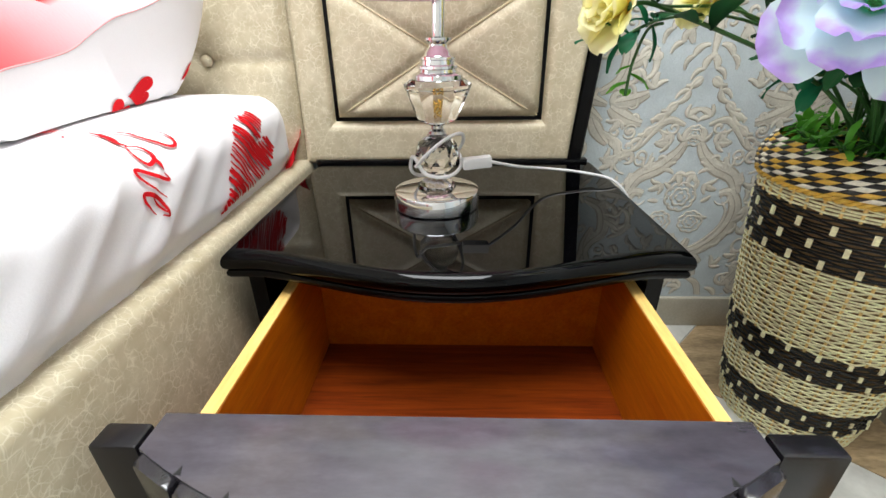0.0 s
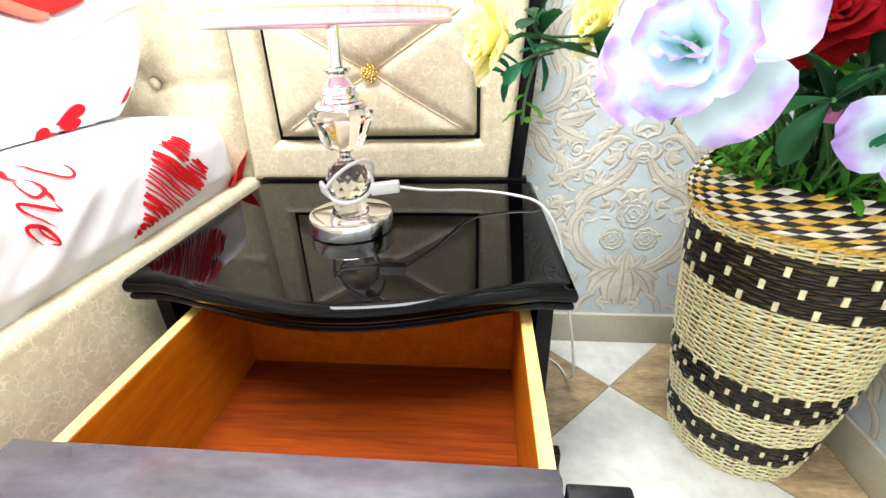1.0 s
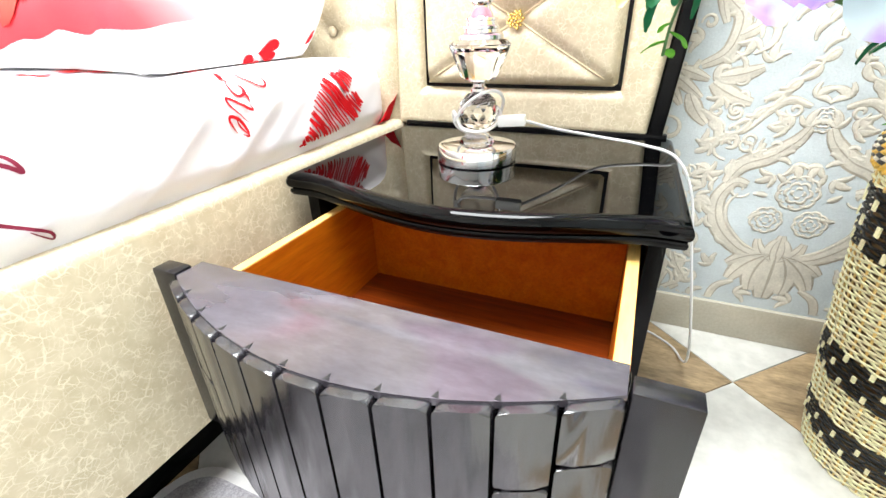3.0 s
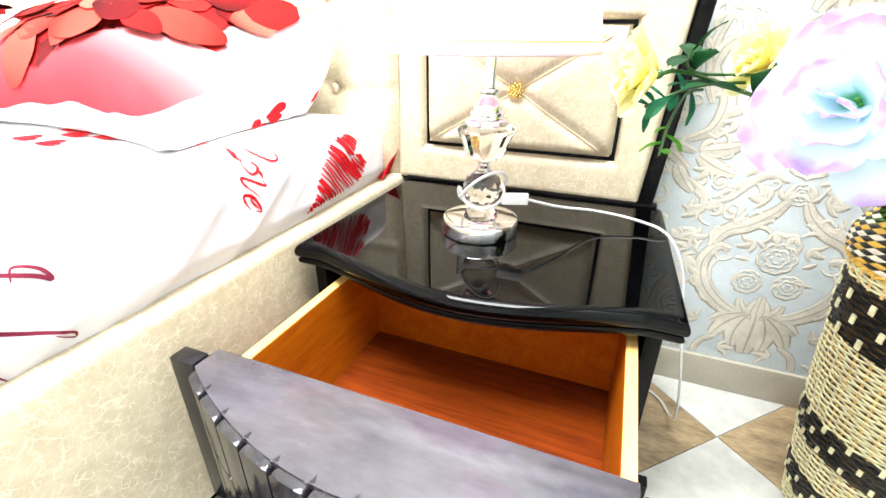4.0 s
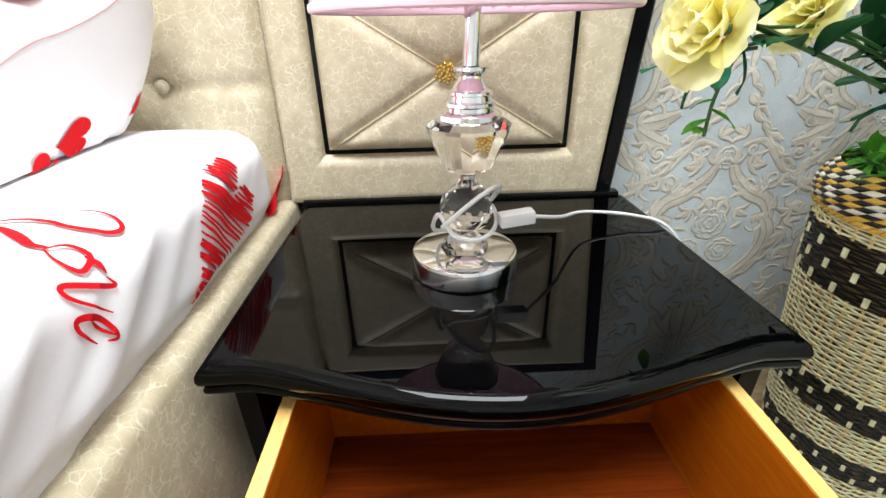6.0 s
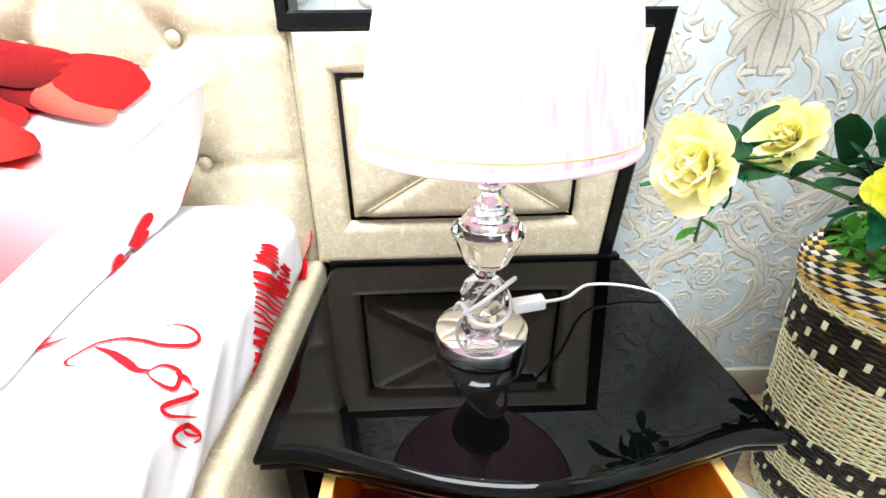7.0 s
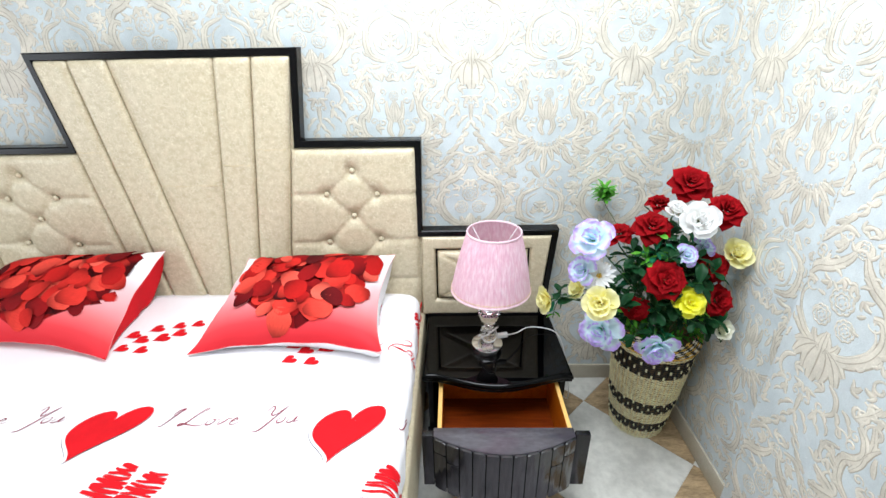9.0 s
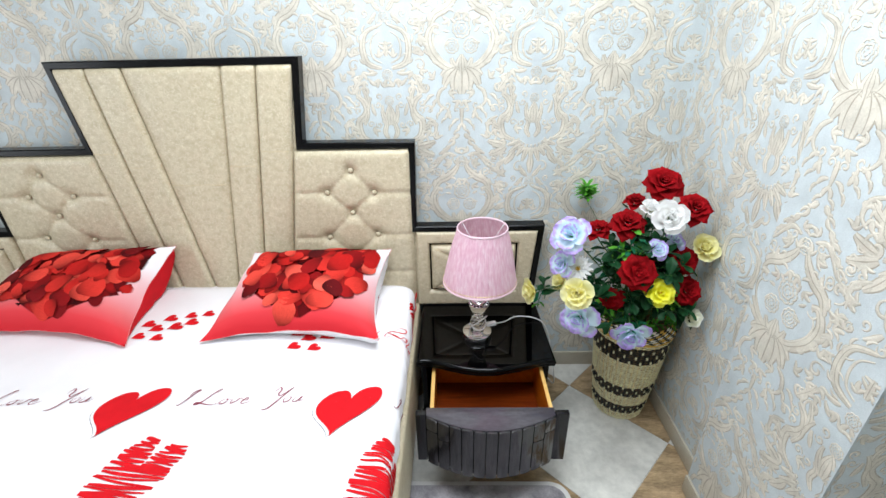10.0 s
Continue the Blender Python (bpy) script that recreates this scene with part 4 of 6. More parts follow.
# scribbled heart hanging over the side near the headboard
part("striped_heart_print", scribbled_heart(on_sheet(0.085, -0.365), ((0.088, 0.040), (-0.088, 0.195)), 28, 0.95, 0.16), PRINT_RED, sheet, "red scribbled heart over the mattress edge")
for cx, cy in ((-0.39, -0.49), (-1.04, -0.42)):
    for dx, dy, sz in ((-0.05, 0.02, 0.055), (0.02, 0.03, 0.06), (0.075, 0.06, 0.055), (-0.01, -0.04, 0.05), (-0.10, 0.05, 0.055), (0.05, 0.11, 0.05), (-0.03, 0.09, 0.055), (-0.09, -0.03, 0.05), (0.12, 0.12, 0.05)):
        part("small_heart_print", heart_mesh(on_sheet(cx + dx, cy + dy), sz, -48, rows=12, cols=4, skew=0.2, wide=0.9), PRINT_RED, sheet)


def pen_stroke(points, width, material, label=""):
    """A pen stroke on the sheet, swelling in its middle, through a few (x, y)."""
    pts = [Vector((x, y, 0)) for x, y in points]
    way = []
    for i in range(len(pts) - 1):
        p0, p1, p2, p3 = pts[max(0, i - 1)], pts[i], pts[i + 1], pts[min(len(pts) - 1, i + 2)]
        for k in range(6):
            t = k / 6
            way.append(0.5 * (2 * p1 + (p2 - p0) * t + (2 * p0 - 5 * p1 + 4 * p2 - p3) * t * t + (3 * p1 - p0 - 3 * p2 + p3) * t ** 3))
    way.append(pts[-1])
    bm, last = bmesh.new(), None
    place = on_sheet(0.0, 0.0, 0.0026)
    for i, p in enumerate(way):
        d = (way[min(i + 1, len(way) - 1)] - way[max(i - 1, 0)]).normalized()
        w = width * (0.22 + 0.78 * math.sin(math.pi * i / (len(way) - 1))) / 2
        pair = [bm.verts.new(place(p.x - d.y * w, p.y + d.x * w)), bm.verts.new(place(p.x + d.y * w, p.y - d.x * w))]
        if last:
            bm.faces.new((last[0], last[1], pair[1], pair[0]))
        last = pair
    part("pen_stroke", bm, material, sheet, label, smooth=False)


# slanted handwriting across the bed, in cap heights from the foot of the I
LETTERS = {
    "I": [[(0.0, 0.06), (0.12, -0.02), (0.30, 0.20), (0.62, 0.80), (0.78, 1.0), (0.56, 0.92), (0.42, 0.66), (0.60, 0.56)]],
    "L": [[(1.62, 0.72), (1.88, 1.0), (1.70, 0.94), (1.36, 0.40), (1.12, 0.08), (0.90, 0.02), (1.02, 0.14), (1.36, 0.05), (1.80, -0.02), (2.10, 0.12)]],
    "o": [[(2.36, 0.34), (2.16, 0.22), (2.16, 0.02), (2.36, 0.08), (2.46, 0.28), (2.36, 0.34), (2.66, 0.30)]],
    "v": [[(2.70, 0.34), (2.68, 0.04), (2.90, 0.18), (3.06, 0.38), (3.20, 0.30)]],
    "e": [[(3.22, 0.16), (3.46, 0.28), (3.38, 0.38), (3.20, 0.16), (3.30, 0.0), (3.74, 0.22)]],
    "Y": [[(4.66, 0.70), (4.84, 1.0), (4.96, 0.86), (4.90, 0.55), (5.06, 0.48), (5.56, 1.02)], [(5.56, 1.02), (5.04, 0.22), (4.66, -0.34), (4.36, -0.44)]],
    "p": [[(5.52, 0.36), (5.30, 0.22), (5.32, 0.02), (5.54, 0.10), (5.62, 0.30), (5.52, 0.36)]],
    "u": [[(5.86, 0.36), (5.74, 0.06), (5.94, 0.06), (6.14, 0.36), (6.06, 0.06), (6.36, 0.24)]],
}
for sx0, which in ((-0.749, "ILoveYpu"), (-1.458, "ILoveYpu"), (-0.040, "IL")):
    for ch in which:
        for line in LETTERS[ch]:
            pen_stroke([(sx0 + 0.066 * x, -0.797 + 0.066 * y + 0.002 * x) for x, y in line], 0.0046 if ch in "ILY" else 0.0036, PRINT_DARK, "dark red script reading I Love You" if ch == "I" else "")
# larger red writing running over the edge
pen_stroke([(-0.208, -0.394), (-0.187, -0.394), (-0.162, -0.393)], 0.0085, PRINT_RED, "red script reading I'm Love")
pen_stroke([(-0.165, -0.394), (-0.177, -0.413), (-0.194, -0.428)], 0.0022, PRINT_RED)
for line in ([(-0.166, -0.416), (-0.177, -0.432), (-0.189, -0.446)], [(-0.149, -0.415), (-0.162, -0.437), (-0.182, -0.454)], [(-0.132, -0.415), (-0.150, -0.431), (-0.157, -0.446), (-0.165, -0.455)]):
    pen_stroke(line, 0.0062, PRINT_RED)
pen_stroke([(-0.168, -0.450), (-0.158, -0.450), (-0.149, -0.446)], 0.0030, PRINT_RED)
pen_stroke([(-0.071, -0.408), (-0.060, -0.398), (-0.049, -0.391), (-0.038, -0.390), (-0.029, -0.395), (-0.028, -0.403), (-0.036, -0.414), (-0.053, -0.422), (-0.068, -0.420), (-0.087, -0.418), (-0.103, -0.426), (-0.112, -0.441), (-0.114, -0.450), (-0.106, -0.455), (-0.090, -0.451)], 0.0046, PRINT_RED)
pen_stroke([(-0.101, -0.432), (-0.083, -0.439), (-0.065, -0.450), (-0.054, -0.456), (-0.045, -0.452)], 0.0080, PRINT_RED)
pen_stroke([(-0.046, -0.456), (-0.042, -0.445), (-0.035, -0.440), (-0.024, -0.440), (-0.019, -0.453), (-0.025, -0.459), (-0.037, -0.460), (-0.046, -0.456)], 0.0046, PRINT_RED)
pen_stroke([(-0.027, -0.443), (-0.018, -0.441), (-0.008, -0.441)], 0.0050, PRINT_RED)
pen_stroke([(-0.006, -0.443), (0.003, -0.440), (-0.002, -0.450), (-0.019, -0.475), (-0.009, -0.477), (0.019, -0.454)], 0.0048, PRINT_RED)
pen_stroke([(0.009, -0.475), (0.022, -0.470), (0.034, -0.462)], 0.0030, PRINT_RED)
pen_stroke([(0.033, -0.470), (0.036, -0.461), (0.019, -0.464), (0.009, -0.474), (0.006, -0.484), (0.015, -0.485), (0.030, -0.477)], 0.0052, PRINT_RED)

# ---- pillows ----


def pillow_cloth():
    """White pillowslip with a heap of printed rose petals fading to pink and red."""
    m, nt, lk, b = nodes_of("rose_petal_print_cotton")
    uv = nt.new("ShaderNodeUVMap")
    sep = nt.new("ShaderNodeSeparateXYZ")
    lk.new(uv.outputs[0], sep.inputs[0])

    def math_node(op, a, c=None):
        n = nt.new("ShaderNodeMath")
        n.operation = op
        for k, v in enumerate((a, c)):
            if v is None:
                continue
            if isinstance(v, (int, float)):
                n.inputs[k].default_value = v
            else:
                lk.new(v, n.inputs[k])
        return n.outputs[0]
    mp = nt.new("ShaderNodeMapping")
    mp.inputs["Scale"].default_value = (13.0, 9.5, 1)
    lk.new(uv.outputs[0], mp.inputs[0])
    wn = node(nt, "ShaderNodeTexNoise", Scale=0.7, Detail=3.0)
    lk.new(mp.outputs[0], wn.inputs["Vector"])
    warp = nt.new("ShaderNodeVectorMath")
    warp.operation = "MULTIPLY_ADD"
    warp.inputs[1].default_value = (0.9, 0.9, 0)
    lk.new(wn.outputs["Color"], warp.inputs[0])
    lk.new(mp.outputs[0], warp.inputs[2])
    vo = node(nt, "ShaderNodeTexVoronoi", Scale=1.0)
    lk.new(warp.outputs[0], vo.inputs["Vector"])
    sc = nt.new("ShaderNodeSeparateColor")
    lk.new(vo.outputs["Color"], sc.inputs[0])
    tone = ramp(nt, lk, sc.outputs[0], [(0.0, (0.05, 0.001, 0.003)), (0.3, (0.16, 0.002, 0.004)), (0.6, (0.34, 0.005, 0.006)), (0.85, (0.48, 0.012, 0.010)), (1.0, (0.58, 0.06, 0.04))])
    edge = ramp(nt, lk, vo.outputs["Distance"], [(0.0, (1.0, 1.0, 1.0)), (0.40, (0.85, 0.78, 0.78)), (0.72, (0.22, 0.15, 0.15))])
    petals = mixed(nt, lk, 1.0, tone, edge, "MULTIPLY")
    ground = ramp(nt, lk, sep.outputs[1], [(0.0, (0.64, 0.022, 0.032)), (0.12, (0.68, 0.050, 0.060)), (0.26, (0.72, 0.16, 0.17)), (0.42, (0.76, 0.34, 0.36)), (0.60, (0.79, 0.52, 0.54)), (0.74, (0.84, 0.80, 0.82))])
    du = math_node("ABSOLUTE", math_node("SUBTRACT", sep.outputs[0], 0.55))
    low = math_node("ADD", math_node("MULTIPLY", math_node("POWER", du, 1.25), 1.25), 0.06)
    inside = math_node("SUBTRACT", sep.outputs[1], low)
    side = math_node("SUBTRACT", 0.40, du)
    ragged = math_node("MULTIPLY", math_node("SUBTRACT", sc.outputs[1], 0.5), 0.05)
    d = math_node("ADD", math_node("MINIMUM", inside, side), ragged)
    mask = ramp(nt, lk, d, [(0.0, (0, 0, 0)), (0.012, (1, 1, 1))])
    lk.new(mixed(nt, lk, mask, ground, petals), b.inputs["Base Color"])
    b.inputs["Roughness"].default_value = 0.75
    b.inputs["Specular IOR Level"].default_value = 0.1
    fine = node(nt, "ShaderNodeTexNoise", Scale=14.0, Detail=4.0)
    lk.new(mp.outputs[0], fine.inputs["Vector"])
    bp = node(nt, "ShaderNodeBump", Strength=0.15, Distance=0.004)
    lk.new(fine.outputs[0], bp.inputs["Height"])
    lk.new(bp.outputs[0], b.inputs["Normal"])
    return m


PETAL_PRINT = pillow_cloth()


def pillow_surface(bl, br, tr, tl, thick):
    bl, br, tr, tl = (Vector(p) for p in (bl, br, tr, tl))
    up = (br - bl).cross(tl - bl).normalized()

    def f(u, v, side, lift=0.0):
        a, b = 2 * u - 1, 2 * v - 1
        pinch_u, pinch_v = 0.085 * (1 - b * b), (0.20 if b < 0 else 0.10) * (1 - a * a)
        uu, vv = 0.5 + (u - 0.5) * (1 - pinch_u), 0.5 + (v - 0.5) * (1 - pinch_v)
        p = (bl * (1 - uu) + br * uu) * (1 - vv) + (tl * (1 - uu) + tr * uu) * vv
        h = max(0, (1 - abs(a) ** 3.2)) ** 0.62 * max(0, (1 - abs(b) ** 3.0)) ** 0.66
        crease = 0.004 * math.sin(13 * a + 4 * b) * (1 - h) + 0.003 * math.sin(9 * b - 6 * a)
        belly = max(0, (1 - abs(a) ** 7)) ** 0.55 * max(0, (1 - abs(b) ** 5)) ** 0.55
        p = p - (up * 0.028 + (br - bl).normalized() * 0.022) * (1 - b * b) * smoothstep(0.45, 1.0, a)
        q = p + up * ((thick * h if side > 0 else -thick * 1.7 * belly) + crease + lift * side)
        if side < 0:
            q.z = max(q.z, MAT_Z + 0.006 - 0.5 * lift)
        return q
    return f


def printed_petal_cloth():
    """Flat printed petals: each with its own red, darker at one end."""
    m, nt, lk, b = nodes_of("printed_rose_petal")
    uv = nt.new("ShaderNodeUVMap")
    sp = nt.new("ShaderNodeSeparateXYZ")
    lk.new(uv.outputs[0], sp.inputs[0])
    oi = nt.new("ShaderNodeObjectInfo")
    tone = ramp(nt, lk, oi.outputs["Random"], [(0.0, (0.07, 0.001, 0.003)), (0.18, (0.22, 0.002, 0.004)), (0.40, (0.50, 0.010, 0.008)), (0.75, (0.74, 0.045, 0.030)), (0.92, (0.80, 0.080, 0.052)), (1.0, (0.82, 0.12, 0.08))])
    along = ramp(nt, lk, sp.outputs[1], [(0.0, (0.30, 0.22, 0.22)), (0.35, (0.80, 0.75, 0.75)), (0.8, (1, 1, 1)), (1.0, (1.0, 0.9, 0.9))])
    vein = node(nt, "ShaderNodeTexNoise", Scale=9.0, Detail=4.0)
    mp = nt.new("ShaderNodeMapping")
    mp.inputs["Scale"].default_value = (3.0, 0.5, 1)
    lk.new(uv.outputs[0], mp.inputs[0])
    lk.new(mp.outputs[0], vein.inputs["Vector"])
    col = mixed(nt, lk, 1.0, mixed(nt, lk, 1.0, tone, along, "MULTIPLY"), ramp(nt, lk, vein.outputs[0], [(0.3, (0.82, 0.78, 0.78)), (0.6, (1, 1, 1))]), "MULTIPLY")
    lk.new(col, b.inputs["Base Color"])
    b.inputs["Roughness"].default_value = 0.8
    b.inputs["Specular IOR Level"].default_value = 0.15
    return m


PRINTED_PETAL = printed_petal_cloth()
PETAL_SEAM = plain("pink_seam_thread", (0.78, 0.36, 0.36), 0.8, vary=0.2, bump=0.1, fine=400)
pp_rng = random.Random(23)


def petal_decals(ob, f, W, H):
    k = 0
    while k < 92:
        u, v = pp_rng.uniform(0.10, 0.985), pp_rng.uniform(0.09, 0.985)
        du = abs(u - 0.55)
        if v < 0.05 + 1.25 * du ** 1.25 or du > 0.40 or (u > 0.90 and v > 0.86):
            continue
        size, wide, turn = pp_rng.uniform(0.062, 0.122), pp_rng.uniform(0.72, 1.05), pp_rng.uniform(0, 2 * math.pi)
        lift = 0.0034 + 0.00012 * k
        bm = bmesh.new()
        uvl = bm.loops.layers.uv.new("UVMap")
        rows = []
        for r in range(7):
            t = r / 6
            half = 0.5 * wide * math.sin(math.pi * (0.06 + 0.88 * t)) ** 0.62 * (0.75 + 0.35 * t)
            row = []
            for c in range(6):
                a = (c / 5 * 2 - 1) * half + 0.05 * math.sin(3 * t + turn)
                b = t - 0.5 - 0.06 * abs(c / 5 * 2 - 1) * (1 if t > 0.5 else -1) * 0.6
                px, py = (a * math.cos(turn) - b * math.sin(turn)) * size, (a * math.sin(turn) + b * math.cos(turn)) * size
                row.append((bm.verts.new(f(min(0.985, max(0.015, u + px / W)), min(0.985, max(0.015, v + py / H)), 1, lift)), (c / 5 + 0.37 * k, t)))
            rows.append(row)
        for ra, rb in zip(rows, rows[1:]):
            for c in range(5):
                quad = (ra[c], ra[c + 1], rb[c + 1], rb[c])
                fc = bm.faces.new([q[0] for q in quad])
                for lp, q in zip(fc.loops, quad):
                    lp[uvl].uv = q[1]
        part("petal_print", bm, PRINTED_PETAL, ob)
        k += 1


def pillow(corners, thick, under, label, hearts):
    ob = thing("pillow", label, "pillow", "pillows on the bed")
    f = pillow_surface(*corners, thick)
    bm = patch(lambda u, v: f(u, v, 1), 44, 36)
    uvl = bm.loops.layers.uv.new("UVMap")
    bm.verts.index_update()
    for fc in bm.faces:
        for lp in fc.loops:
            k = lp.vert.index
            lp[uvl].uv = ((k // 37) / 44, (k % 37) / 36)
    part("printed_face", bm, PETAL_PRINT, ob, "face printed with red rose petals")
    part("underside", patch(lambda u, v: f(u, v, -1), 44, 36), under, ob, "underside of the slip")
    part("flange", tube([f(u, v, 1) for u, v in [(k / 14, 0) for k in range(15)] + [(1, k / 10) for k in range(1, 11)] + [(1 - k / 14, 1) for k in range(1, 15)] + [(0, 1 - k / 10) for k in range(1, 11)]], 0.0009, 6), PETAL_SEAM, ob, "stitched seam edge")
    petal_decals(ob, f, (Vector(corners[1]) - Vector(corners[0])).length, (Vector(corners[3]) - Vector(corners[0])).length)
    for hu, hv, sz, turn in hearts:
        W, H = (Vector(corners[1]) - Vector(corners[0])).length, (Vector(corners[3]) - Vector(corners[0])).length
        part("heart_print", heart_mesh(lambda a, b: f(min(0.999, hu + 0.22 * a / W), min(0.999, hv + b / H), -1, 0.0025), sz, turn, rows=16, cols=6), PRINT_RED, ob)


pillow(((-0.825, -0.490, MAT_Z + 0.012), (-0.115, -0.548, MAT_Z + 0.064), (-0.122, -0.060, 0.800), (-0.745, -0.060, 0.788)), 0.105, SHEET,
       "white pillow printed with red rose petals leaning on the headboard", ((0.980, 0.50, 0.058, 30), (0.972, 0.38, 0.052, -20), (0.955, 0.76, 0.036, 15)))
pillow(((-1.90, -0.44, MAT_Z + 0.012), (-1.105, -0.512, MAT_Z + 0.012), (-1.110, -0.045, 0.822), (-1.78, -0.040, 0.775)), 0.105, RED_CLOTH,
       "rose-petal printed pillow with a red side beside its twin", ())

# ---- flowers in the basket ----


def petal_colour(name, inner, mid, tip, length, rough=0.6, vary=0.1, fade=(0.25, 0.6), through_light=0.32):
    """Cloth petal: colour runs along the petal, veined and uneven; a little light comes through."""
    m, nt, lk, b = nodes_of(name)
    tc = nt.new("ShaderNodeTexCoord")
    sp = nt.new("ShaderNodeSeparateXYZ")
    lk.new(tc.outputs["Object"], sp.inputs[0])
    nz = node(nt, "ShaderNodeTexNoise", Scale=34.0, Detail=4.0)
    lk.new(tc.outputs["Object"], nz.inputs["Vector"])
    oi = nt.new("ShaderNodeObjectInfo")
    a = nt.new("ShaderNodeMath")
    a.operation = "MULTIPLY_ADD"
    a.inputs[1].default_value = 1.0 / length
    lk.new(sp.outputs[1], a.inputs[0])
    s = nt.new("ShaderNodeMath")
    s.operation = "MULTIPLY_ADD"
    s.inputs[1].default_value, s.inputs[2].default_value = 0.5, -0.25
    lk.new(nz.outputs[0], s.inputs[0])
    lk.new(s.outputs[0], a.inputs[2])
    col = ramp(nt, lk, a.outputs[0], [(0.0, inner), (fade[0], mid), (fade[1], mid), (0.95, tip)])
    tint = ramp(nt, lk, oi.outputs["Random"], [(0, [1 - vary] * 3), (1, [1.0] * 3)])
    col = mixed(nt, lk, 1.0, col, tint, "MULTIPLY")
    lk.new(col, b.inputs["Base Color"])
    b.inputs["Roughness"].default_value = rough
    b.inputs["Specular IOR Level"].default_value = 0.18
    wv = node(nt, "ShaderNodeTexNoise", Scale=60.0, Detail=3.0)
    mp = nt.new("ShaderNodeMapping")
    mp.inputs["Scale"].default_value = (4, 0.5, 1)
    lk.new(tc.outputs["Object"], mp.inputs[0])
    lk.new(mp.outputs[0], wv.inputs["Vector"])
    bp = node(nt, "ShaderNodeBump", Strength=0.25, Distance=0.001)
    lk.new(wv.outputs[0], bp.inputs["Height"])
    lk.new(bp.outputs[0], b.inputs["Normal"])
    t = nt.new("ShaderNodeBsdfTranslucent")
    lk.new(col, t.inputs[0])
    mx = nt.new("ShaderNodeMixShader")
    mx.inputs[0].default_value = through_light
    lk.new(b.outputs[0], mx.inputs[1])
    lk.new(t.outputs[0], mx.inputs[2])
    lk.new(mx.outputs[0], nt["Material Output"].inputs[0])
    return m


def petal_mesh(name, material, length, width, cup, curl, wave, seed, notch=0.0, base=0.25, nu=8, nv=8, point=0.0):
    """A petal from its base at the origin along +y; +z is its inner side."""
    rg = random.Random(seed)
    ph = rg.uniform(0, 6)

    def f(u, v):
        a = 2 * u - 1
        w = width * (base + (1 - base) * math.sin(math.pi * min(1, v * 0.62 + 0.05)) ** 1.2) * math.sqrt(max(0.0, 1 - max(0, (v - 0.72) / 0.28) ** 2 * 0.82))
        w *= 1 - point * max(0.0, (v - 0.62) / 0.38) ** 1.4
        y = length * v * (1 - notch * (1 - abs(a)) * max(0, v - 0.7)) - length * 0.06 * a * a * v
        z = cup * length * (a * a) * 0.5 * math.sin(math.pi * min(1, v + 0.15)) + cup * length * 0.5 * v * v - curl * length * max(0, v - 0.55) ** 2 * 2.2
        z += wave * length * math.sin(ph + a * 5 + v * 3) * v * v
        return (a * w / 2, y, z)
    bm = patch(f, nu, nv)
    me = bpy.data.meshes.new(name)
    bm.to_mesh(me)
    bm.free()
    me.polygons.foreach_set("use_smooth", [True] * len(me.polygons))
    me.materials.append(material)
    return me


L = 0.085
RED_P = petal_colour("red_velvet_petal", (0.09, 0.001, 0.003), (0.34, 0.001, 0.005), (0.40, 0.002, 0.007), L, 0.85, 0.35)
LILAC_P = petal_colour("lilac_blue_petal", (0.20, 0.72, 0.48), (0.74, 0.90, 0.97), (0.60, 0.42, 0.92), L, 0.6, 0.08, (0.18, 0.70), 0.42)
CREAM_P = petal_colour("cream_yellow_petal", (0.92, 0.66, 0.12), (0.98, 0.93, 0.40), (0.98, 0.95, 0.58), L, 0.6, 0.05, (0.16, 0.5), 0.45)
LEMON_P = petal_colour("lemon_petal", (0.80, 0.60, 0.01), (0.93, 0.90, 0.03), (0.94, 0.93, 0.12), L, 0.6, 0.08, (0.2, 0.6), 0.42)
WHITE_P = petal_colour("white_petal", (0.86, 0.88, 0.62), (0.95, 0.95, 0.93), (0.96, 0.96, 0.96), L, 0.6, 0.04, (0.15, 0.5), 0.42)
PALE_P = petal_colour("pale_green_cream_petal", (0.75, 0.82, 0.35), (0.94, 0.95, 0.74), (0.95, 0.95, 0.84), L, 0.6, 0.05, (0.15, 0.5), 0.45)
LEAF_D = petal_colour("dark_green_leaf", (0.007, 0.040, 0.014), (0.010, 0.062, 0.020), (0.016, 0.085, 0.026), 0.06, 0.45, 0.4)
LEAF_B = petal_colour("bright_green_leaf", (0.07, 0.28, 0.03), (0.12, 0.42, 0.04), (0.20, 0.52, 0.07), 0.06, 0.45, 0.3)
LEAF_T = petal_colour("teal_green_leaf", (0.01, 0.10, 0.05), (0.015, 0.16, 0.075), (0.03, 0.20, 0.09), 0.06, 0.45, 0.3)
STEM = plain("green_plastic_stem", (0.035, 0.12, 0.025), 0.45, vary=0.2, bump=0.1)
STAMEN = plain("yellow_stamen", (0.75, 0.45, 0.03), 0.6, vary=0.2, bump=0.2)
PINK_BUD = plain("pink_bud", (0.62, 0.20, 0.42), 0.6, vary=0.2, bump=0.1)

